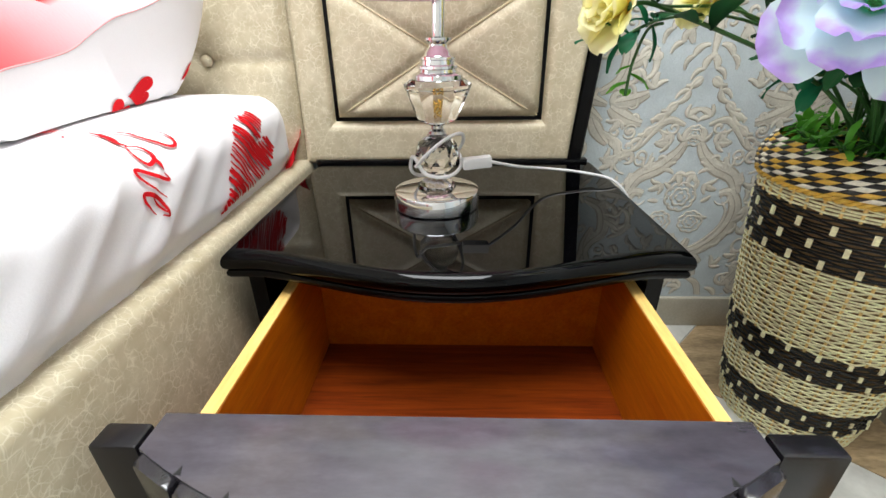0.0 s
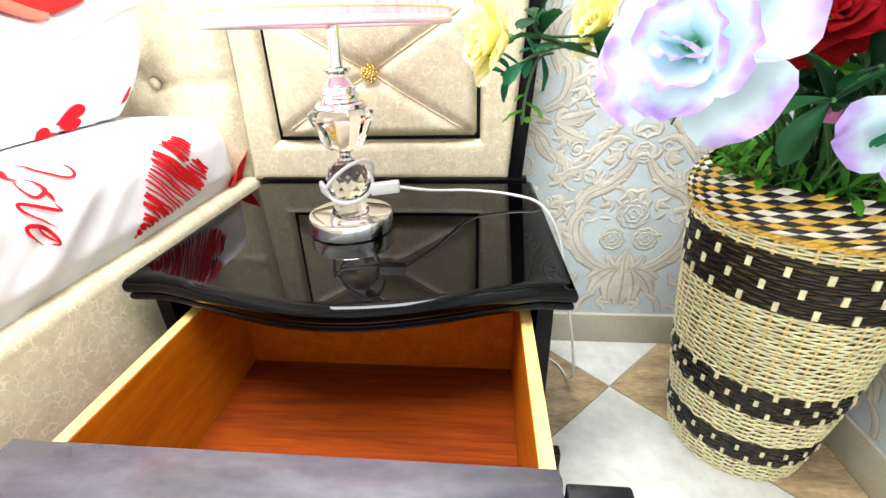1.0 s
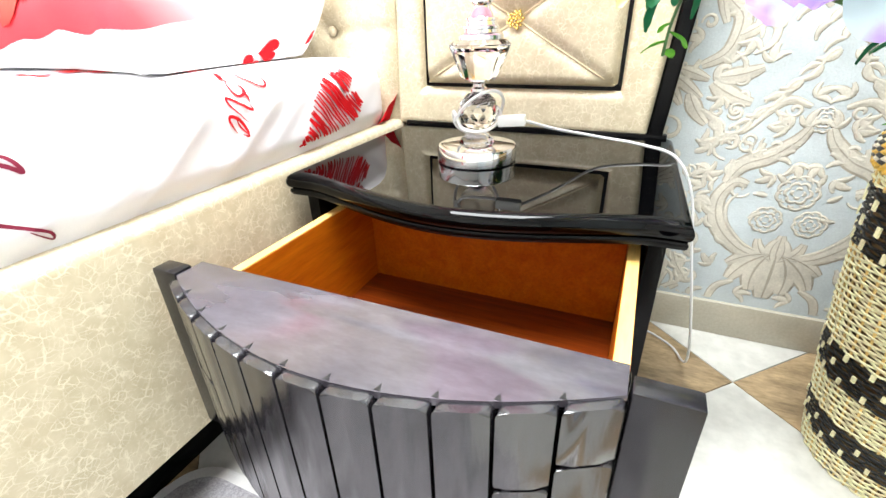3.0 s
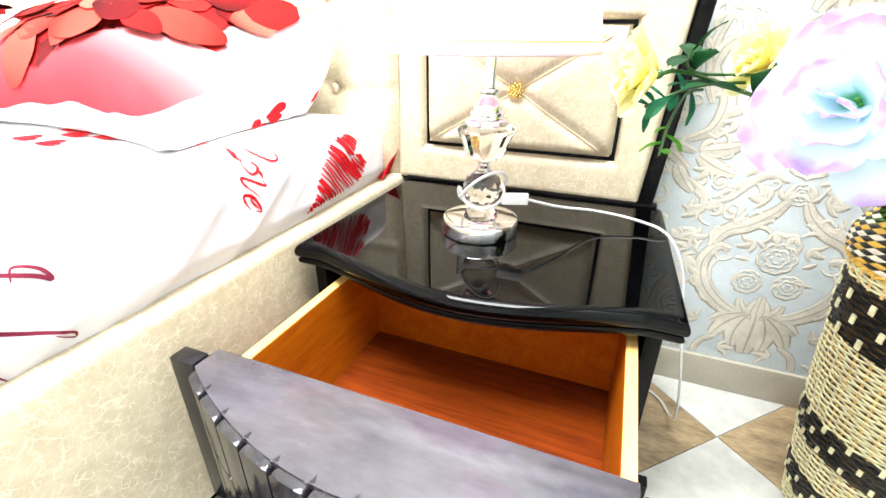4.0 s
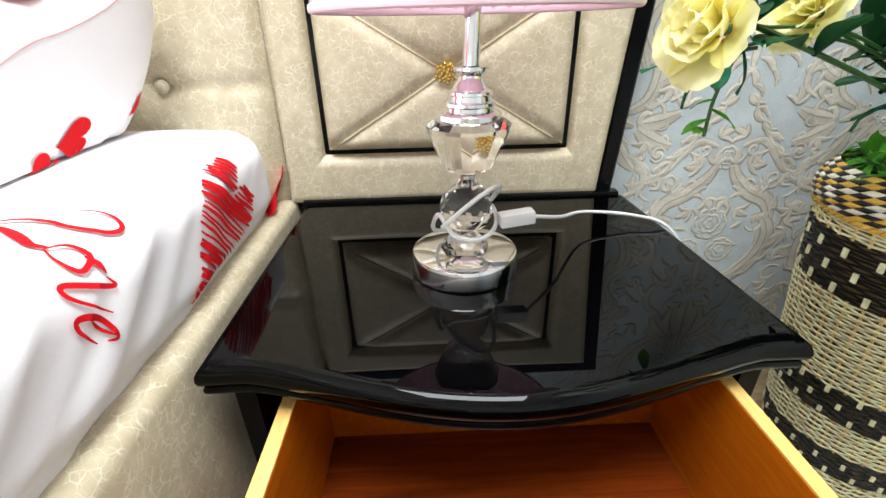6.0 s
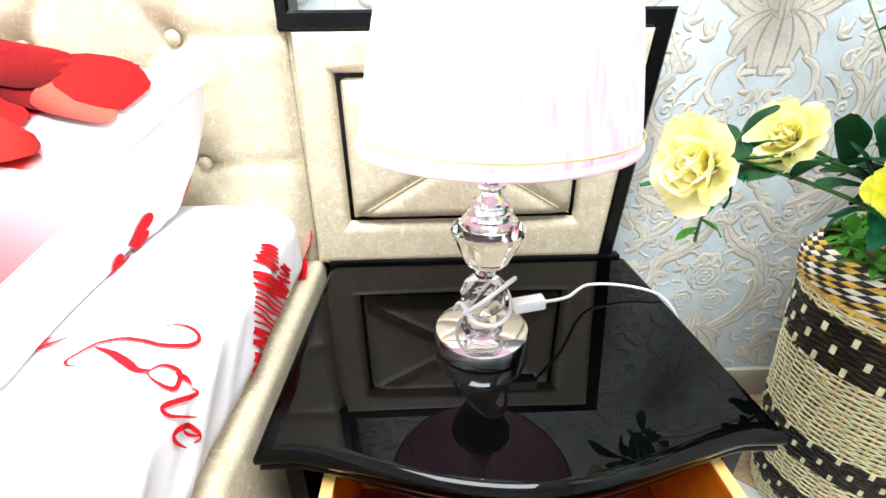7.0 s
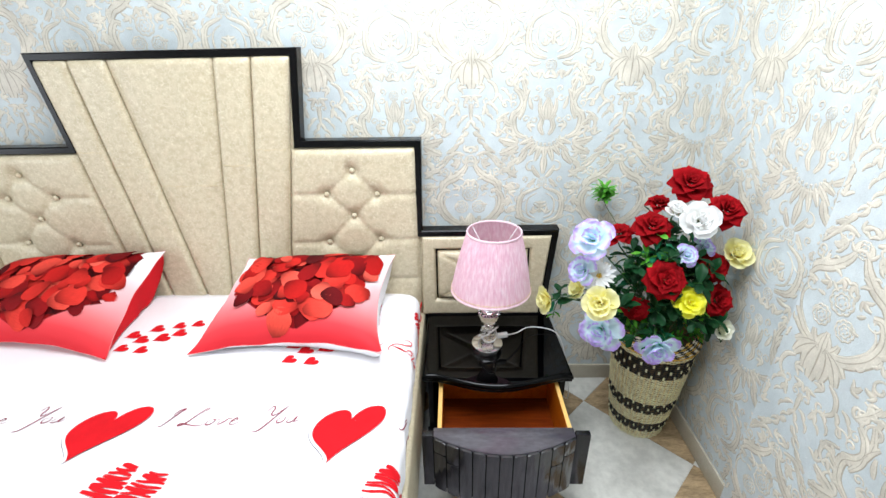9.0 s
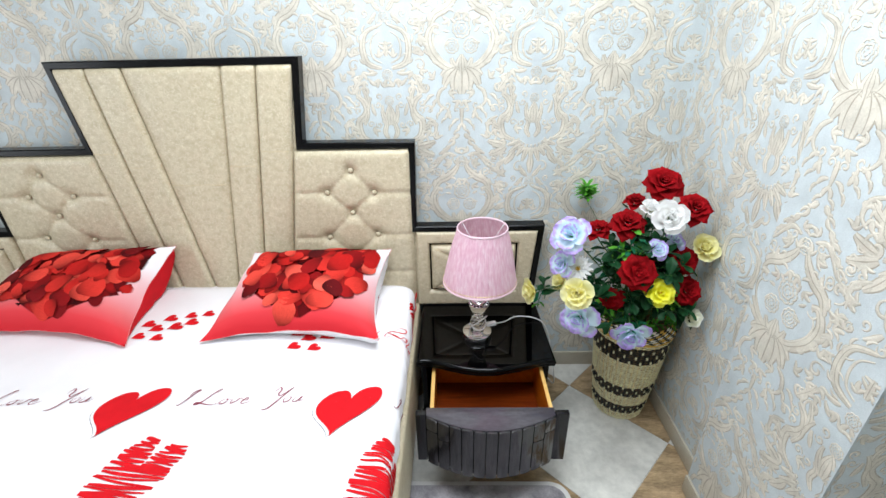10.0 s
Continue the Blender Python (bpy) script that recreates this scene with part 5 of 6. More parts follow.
MESHES = {
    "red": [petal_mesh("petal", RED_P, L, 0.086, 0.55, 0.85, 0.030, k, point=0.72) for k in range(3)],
    "lilac": [petal_mesh("petal", LILAC_P, L * 1.08, 0.094, 0.45, 0.25, 0.055, 10 + k, 0.1) for k in range(3)],
    "cream": [petal_mesh("petal", CREAM_P, L, 0.090, 0.62, 0.28, 0.040, 20 + k, 0.10) for k in range(3)],
    "lemon": [petal_mesh("petal", LEMON_P, L, 0.078, 0.50, 0.45, 0.055, 30 + k, 0.12) for k in range(3)],
    "white": [petal_mesh("petal", WHITE_P, L, 0.095, 0.65, 0.25, 0.025, 40 + k) for k in range(3)],
    "pale": [petal_mesh("petal", PALE_P, L, 0.080, 0.60, 0.30, 0.045, 50 + k) for k in range(3)],
    "daisy": [petal_mesh("petal", WHITE_P, L, 0.020, 0.12, 0.30, 0.02, 60 + k, 0, 0.5, 4, 6) for k in range(2)],
}
LEAVES = {
    "dark": [petal_mesh("leaf", LEAF_D, 0.062, 0.034, 0.18, 0.35, 0.03, 70 + k, 0, 0.06, 6, 8) for k in range(2)],
    "bright": [petal_mesh("leaf", LEAF_B, 0.055, 0.024, 0.22, 0.35, 0.03, 80 + k, 0, 0.06, 4, 7) for k in range(2)],
    "teal": [petal_mesh("leaf", LEAF_T, 0.060, 0.022, 0.15, 0.40, 0.04, 90 + k, 0, 0.06, 4, 7) for k in range(2)],
    "needle": [petal_mesh("leaf", LEAF_B, 0.034, 0.0085, 0.1, 0.4, 0.02, 95, 0, 0.3, 2, 5)],
}
fl_rng = random.Random(21)
KIND_LABEL = {"red": "velvety red artificial rose on a green stem", "lilac": "large lilac and pale blue artificial bloom", "cream": "cream-yellow artificial rose with ruffled petals",
              "lemon": "bright lemon-yellow artificial bloom", "white": "white artificial rose with broad petals", "pale": "pale green-cream artificial bloom", "daisy": "white artificial daisy with a yellow eye"}
# per kind, rings of petals: count, opening angle from the axis, size
RINGS = {
    "red": ((3, 8, 0.62), (3, 18, 0.74), (4, 32, 0.86), (5, 52, 0.98), (5, 74, 1.08), (5, 92, 1.12)),
    "lilac": ((2, 16, 0.70), (3, 36, 0.95), (4, 58, 1.14), (4, 82, 1.2)),
    "cream": ((3, 8, 0.70), (4, 22, 0.88), (5, 40, 1.0), (5, 66, 1.1)),
    "lemon": ((3, 20, 0.5), (4, 44, 0.75), (5, 66, 0.95), (5, 86, 1.0)),
    "white": ((3, 10, 0.70), (4, 26, 0.88), (5, 46, 1.0), (4, 70, 1.05)),
    "pale": ((3, 12, 0.6), (4, 32, 0.8), (5, 58, 1.0)),
    "daisy": ((16, 78, 1.0), (14, 64, 0.85)),
}


def frame_for(axis):
    z = Vector(axis).normalized()
    x = Vector((0.3, 0.2, 0.9)).cross(z).normalized()
    return Matrix((x, z.cross(x), z)).transposed().to_4x4()


def flower(kind, at, axis, radius, root=None, group="artificial flowers"):
    """An artificial flower: rings of petals round its axis, calyx, stem down into the basket and leaves on it."""
    at, axis = Vector(at), Vector(axis).normalized()
    ob = thing("artificial_flower", KIND_LABEL[kind], "artificial flower", group)
    base = at - axis * radius * 0.55
    m0 = Matrix.Translation(base) @ frame_for(axis)
    radius *= {"lilac": 0.66, "red": 0.66, "white": 0.82, "daisy": 0.9}.get(kind, 0.80)
    k0 = radius / L
    for ri, (count, open_, sz) in enumerate(RINGS[kind]):
        for i in range(count):
            an = 2 * math.pi * (i + 0.5 * (ri % 2) + fl_rng.uniform(-0.12, 0.12)) / count
            tilt = radians(90 - open_ + fl_rng.uniform(-7, 7))
            s = k0 * sz * fl_rng.uniform(0.92, 1.07)
            m = m0 @ Matrix.Rotation(an, 4, "Z") @ Matrix.Translation((0, 0.004 * k0 * (ri + 1), 0.006 * k0 * (len(RINGS[kind]) - ri))) @ Matrix.Rotation(tilt, 4, "X") @ Matrix.Diagonal((s, s, s, 1))
            share("petal", fl_rng.choice(MESHES[kind]), ob, m)
    bm = lathe([(0, -0.010), (0.007, -0.008), (0.011, 0.0), (0.009, 0.008), (0, 0.010)], 10)
    bmesh.ops.transform(bm, matrix=m0 @ Matrix.Diagonal((k0, k0, k0, 1)), verts=bm.verts)
    part("calyx", bm, STEM, ob)
    if kind in ("daisy", "lilac", "lemon"):
        bm = bmesh.new()
        for q in range(14):
            r, an = 0.011 * math.sqrt((q + 0.5) / 14) * (1.25 if kind == "daisy" else 0.8), q * 2.4
            vs = bmesh.ops.create_icosphere(bm, subdivisions=1, radius=0.0033)["verts"]
            bmesh.ops.translate(bm, verts=vs, vec=(r * math.cos(an), r * math.sin(an), 0.020))
        bmesh.ops.transform(bm, matrix=m0 @ Matrix.Diagonal((k0, k0, k0, 1)), verts=bm.verts)
        part("flower_eye", bm, STAMEN if kind != "lilac" else LEAF_B_PLAIN, ob)
    r0 = Vector(root or (BKX + fl_rng.uniform(-0.05, 0.05), BKY + fl_rng.uniform(-0.05, 0.05), 0.46))
    mid1 = r0.lerp(base, 0.4) + Vector((0, 0, 0.06))
    mid2 = base - axis * 0.06
    path = [r0, mid1, mid2, base]
    part("stem", tube(path, 0.0028, 6), STEM, ob)
    for q in range(3):
        p = mid1.lerp(mid2, fl_rng.uniform(0.3, 1.0))
        d = Vector((fl_rng.uniform(-1, 1), fl_rng.uniform(-1, 0.5), fl_rng.uniform(-0.2, 0.9)))
        s = fl_rng.uniform(0.8, 1.25)
        share("leaf", fl_rng.choice(LEAVES["dark"]), ob, Matrix.Translation(p) @ d.to_track_quat("Y", "Z").to_matrix().to_4x4() @ Matrix.Diagonal((s, s, s, 1)))
    return ob


LEAF_B_PLAIN = plain("fresh_green_centre", (0.12, 0.42, 0.12), 0.6, vary=0.2)
HUB = Vector((0.90, -0.22, 0.62))


def outward(p, tweak=(0, 0, 0)):
    d = (Vector(p) - HUB)
    return d.normalized() + Vector(tweak)


FLOWERS = (
    ("red", (0.949, -0.240, 1.168), (-0.4, -0.9, 0.1), 0.086),
    ("red", (1.016, -0.370, 1.114), (-0.3, -0.6, 0.1), 0.076),
    ("red", (0.817, -0.300, 1.036), (0.0, -0.5, 0.2), 0.082),
    ("red", (0.727, -0.240, 0.983), (0.1, -0.4, 0.2), 0.060),
    ("red", (0.813, -0.476, 0.909), (0.0, -0.5, 0.1), 0.080),
    ("red", (1.019, -0.375, 0.909), (-0.2, -0.6, 0.1), 0.078),
    ("red", (1.037, -0.430, 0.798), (-0.3, -0.5, 0.2), 0.070),
    ("red", (0.764, -0.418, 0.748), (0.0, -0.8, 0.0), 0.056),
    ("red", (0.891, -0.167, 1.068), (0.0, -0.5, 0.2), 0.058),
    ("white", (0.928, -0.380, 1.075), (-0.7, -1.4, 0.2), 0.074),
    ("white", (0.894, -0.290, 1.081), (0.0, -0.4, 0.6), 0.048),
    ("daisy", (0.597, -0.450, 0.913), (-0.3, -0.8, 0.4), 0.058),
    ("lilac", (0.557, -0.455, 1.054), (-0.1, -0.5, 0.2), 0.080),
    ("lilac", (0.541, -0.430, 0.921), (-0.4, -0.3, 0.0), 0.058),
    ("lilac", (0.602, -0.508, 0.724), (-0.2, -0.4, -0.1), 0.082),
    ("lilac", (0.800, -0.545, 0.667), (0.0, -0.3, -0.5), 0.078),
    ("lilac", (0.891, -0.420, 0.969), (0.0, -0.8, 0.2), 0.046),
    ("lilac", (0.989, -0.350, 0.967), (0.1, -0.6, 0.3), 0.044),
    ("cream", (0.574, -0.560, 0.870), (-0.1, -0.8, 0.2), 0.066),
    ("cream", (1.088, -0.370, 0.950), (-0.4, -0.8, 0.3), 0.064),
    ("lemon", (0.896, -0.500, 0.837), (-0.1, -0.6, 0.4), 0.060),
    ("pale", (1.063, -0.450, 0.690), (-0.3, -0.9, 0.5), 0.056),
    ("cream", (0.458, -0.318, 0.731), (-0.6, -0.3, -0.1), 0.060), ("cream", (0.590, -0.262, 0.748), (-0.3, -0.3, 0.1), 0.050),
    ("lemon", (0.665, -0.350, 0.715), (-0.3, -0.5, 0.2), 0.040),
)
for kind, at, tw, rad in FLOWERS:
    flower(kind, at, outward(at, tw), rad)


def sprig(kind, at, axis, count, spread, size, label, stem_from=None, thick=0.002):
    ob = thing("leaf_sprig", label, "artificial leaves", "artificial greenery")
    at, axis = Vector(at), Vector(axis).normalized()
    tip = at + axis * spread
    part("stem", tube([Vector(stem_from), at.lerp(Vector(stem_from), 0.4) + Vector((0, 0, 0.02)), at, tip] if stem_from else [at - axis * 0.05, at, tip], thick, 5), STEM, ob)
    for i in range(count):
        p = at.lerp(tip, (i + 0.3) / count)
        an = i * 2.4 + fl_rng.uniform(-0.4, 0.4)
        side = frame_for(axis) @ Vector((math.cos(an), math.sin(an), fl_rng.uniform(0.1, 0.9)))
        s = size * fl_rng.uniform(0.75, 1.25)
        share("leaf", fl_rng.choice(LEAVES[kind]), ob, Matrix.Translation(p) @ side.to_track_quat("Y", "Z").to_matrix().to_4x4() @ Matrix.Diagonal((s, s, s, 1)))
    return ob


# the small branch that reaches over the cabinet, and the tuft above the bouquet
sprig("teal", (0.545, -0.275, 0.715), (-1.0, -0.1, -0.45), 10, 0.07, 0.72, "teal-green leaf sprig reaching over the cabinet", (0.80, -0.24, 0.66))
sprig("dark", (0.530, -0.285, 0.730), (-0.3, -0.2, 1.0), 4, 0.03, 0.78, "dark green leaves behind a cream flower", (0.80, -0.24, 0.66))
sprig("bright", (0.515, -0.275, 0.665), (-0.1, -0.1, -1.0), 4, 0.04, 0.55, "bright green drooping bud sprig", (0.545, -0.275, 0.71))
sprig("needle", (0.745, 0.000, 1.000), (-0.1, 0, 1.0), 80, 0.060, 1.45, "small bright green needle tuft on a thin stem", (0.86, -0.14, 0.74), 0.0011)
sp_rng = random.Random(8)
for i in range(96):
    a, e = sp_rng.uniform(0, 2 * math.pi), sp_rng.uniform(-0.15, 1.35)
    d = Vector((math.cos(a) * math.cos(e), math.sin(a) * math.cos(e) - 0.35, math.sin(e)))
    p = Vector((0.885, -0.27, 0.66)) + Vector((d.x * 0.155, d.y * 0.17, d.z * 0.34)) * sp_rng.uniform(0.40, 0.88)
    if p.x > 1.06 or p.y > 0.0:
        continue
    p.z = max(p.z, 0.57)
    kind = sp_rng.choice(("dark", "dark", "dark", "teal", "bright"))
    sprig(kind, p, d + Vector((0, -0.2, 0.25)), sp_rng.randint(5, 8), 0.070, sp_rng.uniform(0.60, 1.05), {"dark": "dark green glossy artificial leaf sprig", "teal": "teal-green artificial leaf sprig", "bright": "bright green artificial leaf sprig"}[kind], (BKX + sp_rng.uniform(-0.06, 0.06), BKY + sp_rng.uniform(-0.06, 0.06), 0.45))
# frilly green edge along the basket's mouth
for i in range(16):
    a = 2 * math.pi * i / 16 + sp_rng.uniform(-0.15, 0.15)
    r = sp_rng.uniform(0.085, 0.125)
    p = (BKX + r * math.cos(a), BKY + r * math.sin(a), 0.525)
    sprig("needle", p, (math.cos(a) * 0.9, math.sin(a) * 0.9, 0.8), 14, 0.045, sp_rng.uniform(0.9, 1.3), "frilly bright green fern along the basket mouth")
for bx, by, bz in ((0.845, -0.335, 0.645), (0.862, -0.345, 0.636)):
    bm = bmesh.new()
    bmesh.ops.create_icosphere(bm, subdivisions=2, radius=0.011)
    for v in bm.verts:
        v.co = Vector((bx, by, bz)) + v.co * (1 + 0.3 * math.sin(v.co.x * 900) * math.sin(v.co.y * 700))
    ob = part("pink_flower_bud", bm, PINK_BUD)
    tagged(ob, "tiny pink artificial bud among the leaves", "artificial flower")

# ---- embossed damask on the wallpaper ----
WP_W, WP_H, WP_X, WP_Z = 0.602, 0.664, 0.803, 0.312


class Relief:
    """Collects raised strokes in the plane (a, b), heights h."""

    def __init__(self):
        self.v, self.f, self.tone = [], [], []

    def stroke(self, pts, w, h=0.0022, both=True):
        """A rounded stroke with a printed outline, and a printed line along broad ones."""
        n = len(pts)
        profile = ((1.0, 0.1), (0.76, 0.6), (0.14, 1.0), (-0.02, 0.9), (-0.76, 0.55), (-1.0, 0.1))
        for sgn in ((1, -1) if both else (1,)):
            start = len(self.v)
            for i, (x, y) in enumerate(pts):
                x0, y0 = pts[max(i - 1, 0)]
                x1, y1 = pts[min(i + 1, n - 1)]
                dx, dy = x1 - x0, y1 - y0
                l = math.hypot(dx, dy) or 1
                nx, ny = -dy / l, dx / l
                t = i / (n - 1)
                ww = (1.45 if w > 0.012 else 1.2) * w * (0.22 + 0.78 * math.sin(math.pi * min(1, 0.12 + 0.88 * (1 - t)) * 0.5) * math.sin(math.pi * min(1, t * 1.6 + 0.15) * 0.5)) / 2
                self.v += [((x + nx * ww * o) * sgn, y + ny * ww * o, h * k) for o, k in profile]
            for i in range(n - 1):
                a = start + 6 * i
                for k in range(5):
                    q = (a + k, a + k + 1, a + k + 7, a + k + 6)
                    self.f.append(q if sgn > 0 else q[::-1])
                    self.tone.append(1 if k in (0, 4) or (k == 2 and w > 0.017) else 0)

    def spiral(self, cx, cy, r0, r1, a0, a1, w, both=True, h=0.0022):
        n = max(8, int(abs(a1 - a0) / 22))
        self.stroke([(cx + (r0 + (r1 - r0) * k / n) * math.cos(radians(a0 + (a1 - a0) * k / n)), cy + (r0 + (r1 - r0) * k / n) * math.sin(radians(a0 + (a1 - a0) * k / n))) for k in range(n + 1)], w, h, both)

    def leaf(self, x, y, ang, length, w, both=True, bend=0.25):
        self.stroke([(x + length * t * math.cos(radians(ang + 60 * bend * t)), y + length * t * math.sin(radians(ang + 60 * bend * t))) for t in [k / 7 for k in range(8)]], w, 0.0025, both)

    def curve(self, pts, w, both=True, h=0.0024):
        out = []
        for i in range(len(pts) - 1):
            p0, p1, p2, p3 = pts[max(i - 1, 0)], pts[i], pts[i + 1], pts[min(i + 2, len(pts) - 1)]
            for k in range(5):
                t = k / 5
                out.append(tuple(0.5 * (2 * p1[c] + (p2[c] - p0[c]) * t + (2 * p0[c] - 5 * p1[c] + 4 * p2[c] - p3[c]) * t * t + (3 * p1[c] - p0[c] - 3 * p2[c] + p3[c]) * t ** 3) for c in (0, 1)))
        out.append(pts[-1])
        self.stroke(out, w, h, both)

    def rose(self, x, y, r, both=False):
        for q, k in ((r, 9), (r * 0.62, 6), (r * 0.3, 4)):
            for i in range(k):
                a = 360 * i / k
                self.spiral(x + q * 0.62 * math.cos(radians(a)), y + q * 0.62 * math.sin(radians(a)), q * 0.40, q * 0.40, a - 80, a + 80, r * 0.20, both, 0.0024)


rl = Relief()
# medallion: three roses in a frame of crescents and scrolls, acanthus below
rl.rose(0, 0.042, 0.034)
rl.rose(-0.038, -0.020, 0.027)
rl.rose(0.036, -0.020, 0.027)
for an in (20, 60, 120, 160, 200, 340):
    rl.leaf(0.052 * math.cos(radians(an)), 0.012 + 0.055 * math.sin(radians(an)), an, 0.024, 0.012, False)
rl.curve([(0.016, -0.108), (0.070, -0.092), (0.118, -0.045), (0.132, 0.010), (0.112, 0.052), (0.086, 0.050)], 0.030)
rl.curve([(0.020, -0.098), (0.066, -0.078), (0.104, -0.036), (0.112, 0.004), (0.098, 0.030)], 0.010)
rl.curve([(0.125, 0.050), (0.104, 0.090), (0.062, 0.112), (0.030, 0.142), (0.016, 0.168)], 0.030)
rl.spiral(0.062, 0.128, 0.006, 0.026, 40, 400, 0.010)
rl.spiral(0.098, 0.040, 0.004, 0.020, 200, -160, 0.008)
rl.leaf(0.118, 0.055, 70, 0.045, 0.016)
rl.leaf(0.130, -0.020, 20, 0.034, 0.014)
rl.rose(0, 0.182, 0.022)
for an, ln, wd in ((270, 0.105, 0.056), (238, 0.092, 0.046), (208, 0.094, 0.042), (184, 0.080, 0.032)):
    rl.leaf(0.010 if an != 270 else 0.0, -0.096, 540 - an if an != 270 else 270, ln, wd, an != 270, 0.0 if an == 270 else -0.35)
for an, ln, wd in ((60, 0.050, 0.024), (25, 0.060, 0.024)):
    rl.leaf(0.006, -0.112, an, ln, wd, True, 0.5)
rl.leaf(0.0, -0.10, 90, 0.05, 0.026, False, 0)
# diamond chains that cross between the medallions
for k in range(7):
    t = k / 6
    x, y = 0.012 + 0.155 * t, -0.348 + 0.150 * t
    rl.leaf(x, y, 75 + 20 * (k % 2), 0.034, 0.013, True, 0.8)
    rl.leaf(x, y, 5 - 20 * (k % 2), 0.030, 0.012, True, -0.8)
    x, y = 0.012 + 0.120 * t, -0.364 - 0.150 * t
    rl.leaf(x, y, 285 - 20 * (k % 2), 0.034, 0.013, True, 0.8)
    rl.leaf(x, y, 355 + 20 * (k % 2), 0.030, 0.012, True, -0.8)
rl.spiral(0.150, -0.170, 0.006, 0.034, 90, 450, 0.012)
rl.spiral(0.138, -0.535, 0.006, 0.032, -90, -450, 0.012)
rl.curve([(0.165, -0.200), (0.195, -0.225), (0.205, -0.275), (0.190, -0.320)], 0.022)
rl.curve([(0.150, -0.190), (0.178, -0.150), (0.190, -0.120)], 0.018)
for k in range(8):
    an = -70 + 20 * k
    rl.leaf(0.148 * math.cos(radians(an)), 0.010 + 0.120 * math.sin(radians(an)), an + 35, 0.030, 0.011, True, 0.9)
rl.spiral(0.175, 0.075, 0.005, 0.024, 0, 380, 0.010)
rl.spiral(0.168, -0.085, 0.005, 0.024, 60, -320, 0.010)
rl.curve([(0.060, -0.170), (0.090, -0.190), (0.098, -0.230), (0.070, -0.262)], 0.014)
rl.spiral(0.060, -0.245, 0.004, 0.018, 0, 380, 0.008)
rl.leaf(0.0, -0.255, 270, 0.07, 0.014, False, 0)
rl.leaf(0.045, -0.300, 60, 0.045, 0.014)
rl.leaf(0.060, -0.430, -40, 0.045, 0.014)
rl.curve([(0.025, 0.205), (0.060, 0.215), (0.085, 0.195), (0.110, 0.160)], 0.014)
rs = Relief()
# shell, urn and plume in the half column, about the point (half a width, minus 0.62 of the height)
for k in range(9):
    a = 200 + 140 * k / 8
    rs.leaf(0.055 * math.cos(radians(a)), 0.030 + 0.045 * math.sin(radians(a)), a, 0.055 + 0.012 * (k % 2), 0.020, False, 0.0)
rs.curve([(-0.082, 0.030), (-0.055, -0.012), (0.0, -0.026), (0.055, -0.012), (0.082, 0.030)], 0.016, False)
for k in range(9):
    a = 205 + 130 * k / 8
    rs.spiral(0.062 * math.cos(radians(a)), 0.042 + 0.050 * math.sin(radians(a)), 0.004, 0.004, 0, 360, 0.005, False, 0.003)
rs.curve([(0.010, 0.030), (0.026, 0.060), (0.020, 0.092), (0.034, 0.110)], 0.018)
for an in (90, 66, 44):
    rs.leaf(0.0 if an == 90 else 0.006, 0.090, an, 0.085 - 0.02 * (an == 90), 0.018, an != 90, 0 if an == 90 else 0.5)
rs.rose(0.0, 0.190, 0.018)
rs.curve([(0.085, 0.020), (0.125, 0.045), (0.135, 0.100), (0.105, 0.135), (0.090, 0.190), (0.105, 0.240)], 0.026)
rs.spiral(0.130, 0.010, 0.006, 0.034, 60, 440, 0.013)
rs.spiral(0.098, 0.225, 0.005, 0.028, 300, -80, 0.012)
rs.leaf(0.110, -0.010, -40, 0.080, 0.030)
rs.leaf(0.120, 0.000, 0, 0.070, 0.028)
rs.leaf(0.075, -0.030, -70, 0.070, 0.026)
rs.leaf(0.135, 0.070, 20, 0.050, 0.020)
rs.leaf(0.100, 0.150, 100, 0.060, 0.020)
rs.rose(0.0, 0.290, 0.020)
# upright scroll frame between two shells
rs.curve([(0.020, 0.315), (0.075, 0.335), (0.092, 0.390), (0.075, 0.445), (0.020, 0.470)], 0.022)
rs.curve([(0.018, 0.335), (0.050, 0.352), (0.060, 0.390), (0.050, 0.428), (0.018, 0.450)], 0.009)
rs.spiral(0.082, 0.350, 0.004, 0.022, 180, 520, 0.009)
rs.spiral(0.082, 0.430, 0.004, 0.022, 180, -160, 0.009)
rs.leaf(0.0, 0.360, 90, 0.055, 0.020, False, 0)
rs.leaf(0.004, 0.385, 20, 0.030, 0.012)
rs.leaf(0.004, 0.400, 150, 0.030, 0.012)
rs.rose(0.0, 0.500, 0.018)
rs.leaf(0.012, 0.520, 40, 0.060, 0.018)
rs.leaf(0.0, -0.055, 270, 0.075, 0.026, False, 0)
rs.spiral(0.050, -0.100, 0.005, 0.026, 120, 460, 0.011)


rs.curve([(0.150, 0.120), (0.185, 0.100), (0.190, 0.060), (0.165, 0.040)], 0.013)
rs.spiral(0.165, 0.150, 0.004, 0.022, 200, 560, 0.009)
rs.leaf(0.060, 0.130, 60, 0.050, 0.014)
rs.leaf(0.050, 0.250, 30, 0.040, 0.013)
rs.leaf(0.040, 0.300, -20, 0.050, 0.014)
rs.curve([(0.100, -0.060), (0.135, -0.085), (0.140, -0.125), (0.110, -0.140)], 0.015)
rs.leaf(0.030, -0.150, -60, 0.05, 0.015)
for k in range(6):
    an = -60 + 24 * k
    rs.leaf(0.105 * math.cos(radians(an)), 0.390 + 0.095 * math.sin(radians(an)), an + 30, 0.028, 0.010, True, 0.8)


fill_rng = random.Random(2)
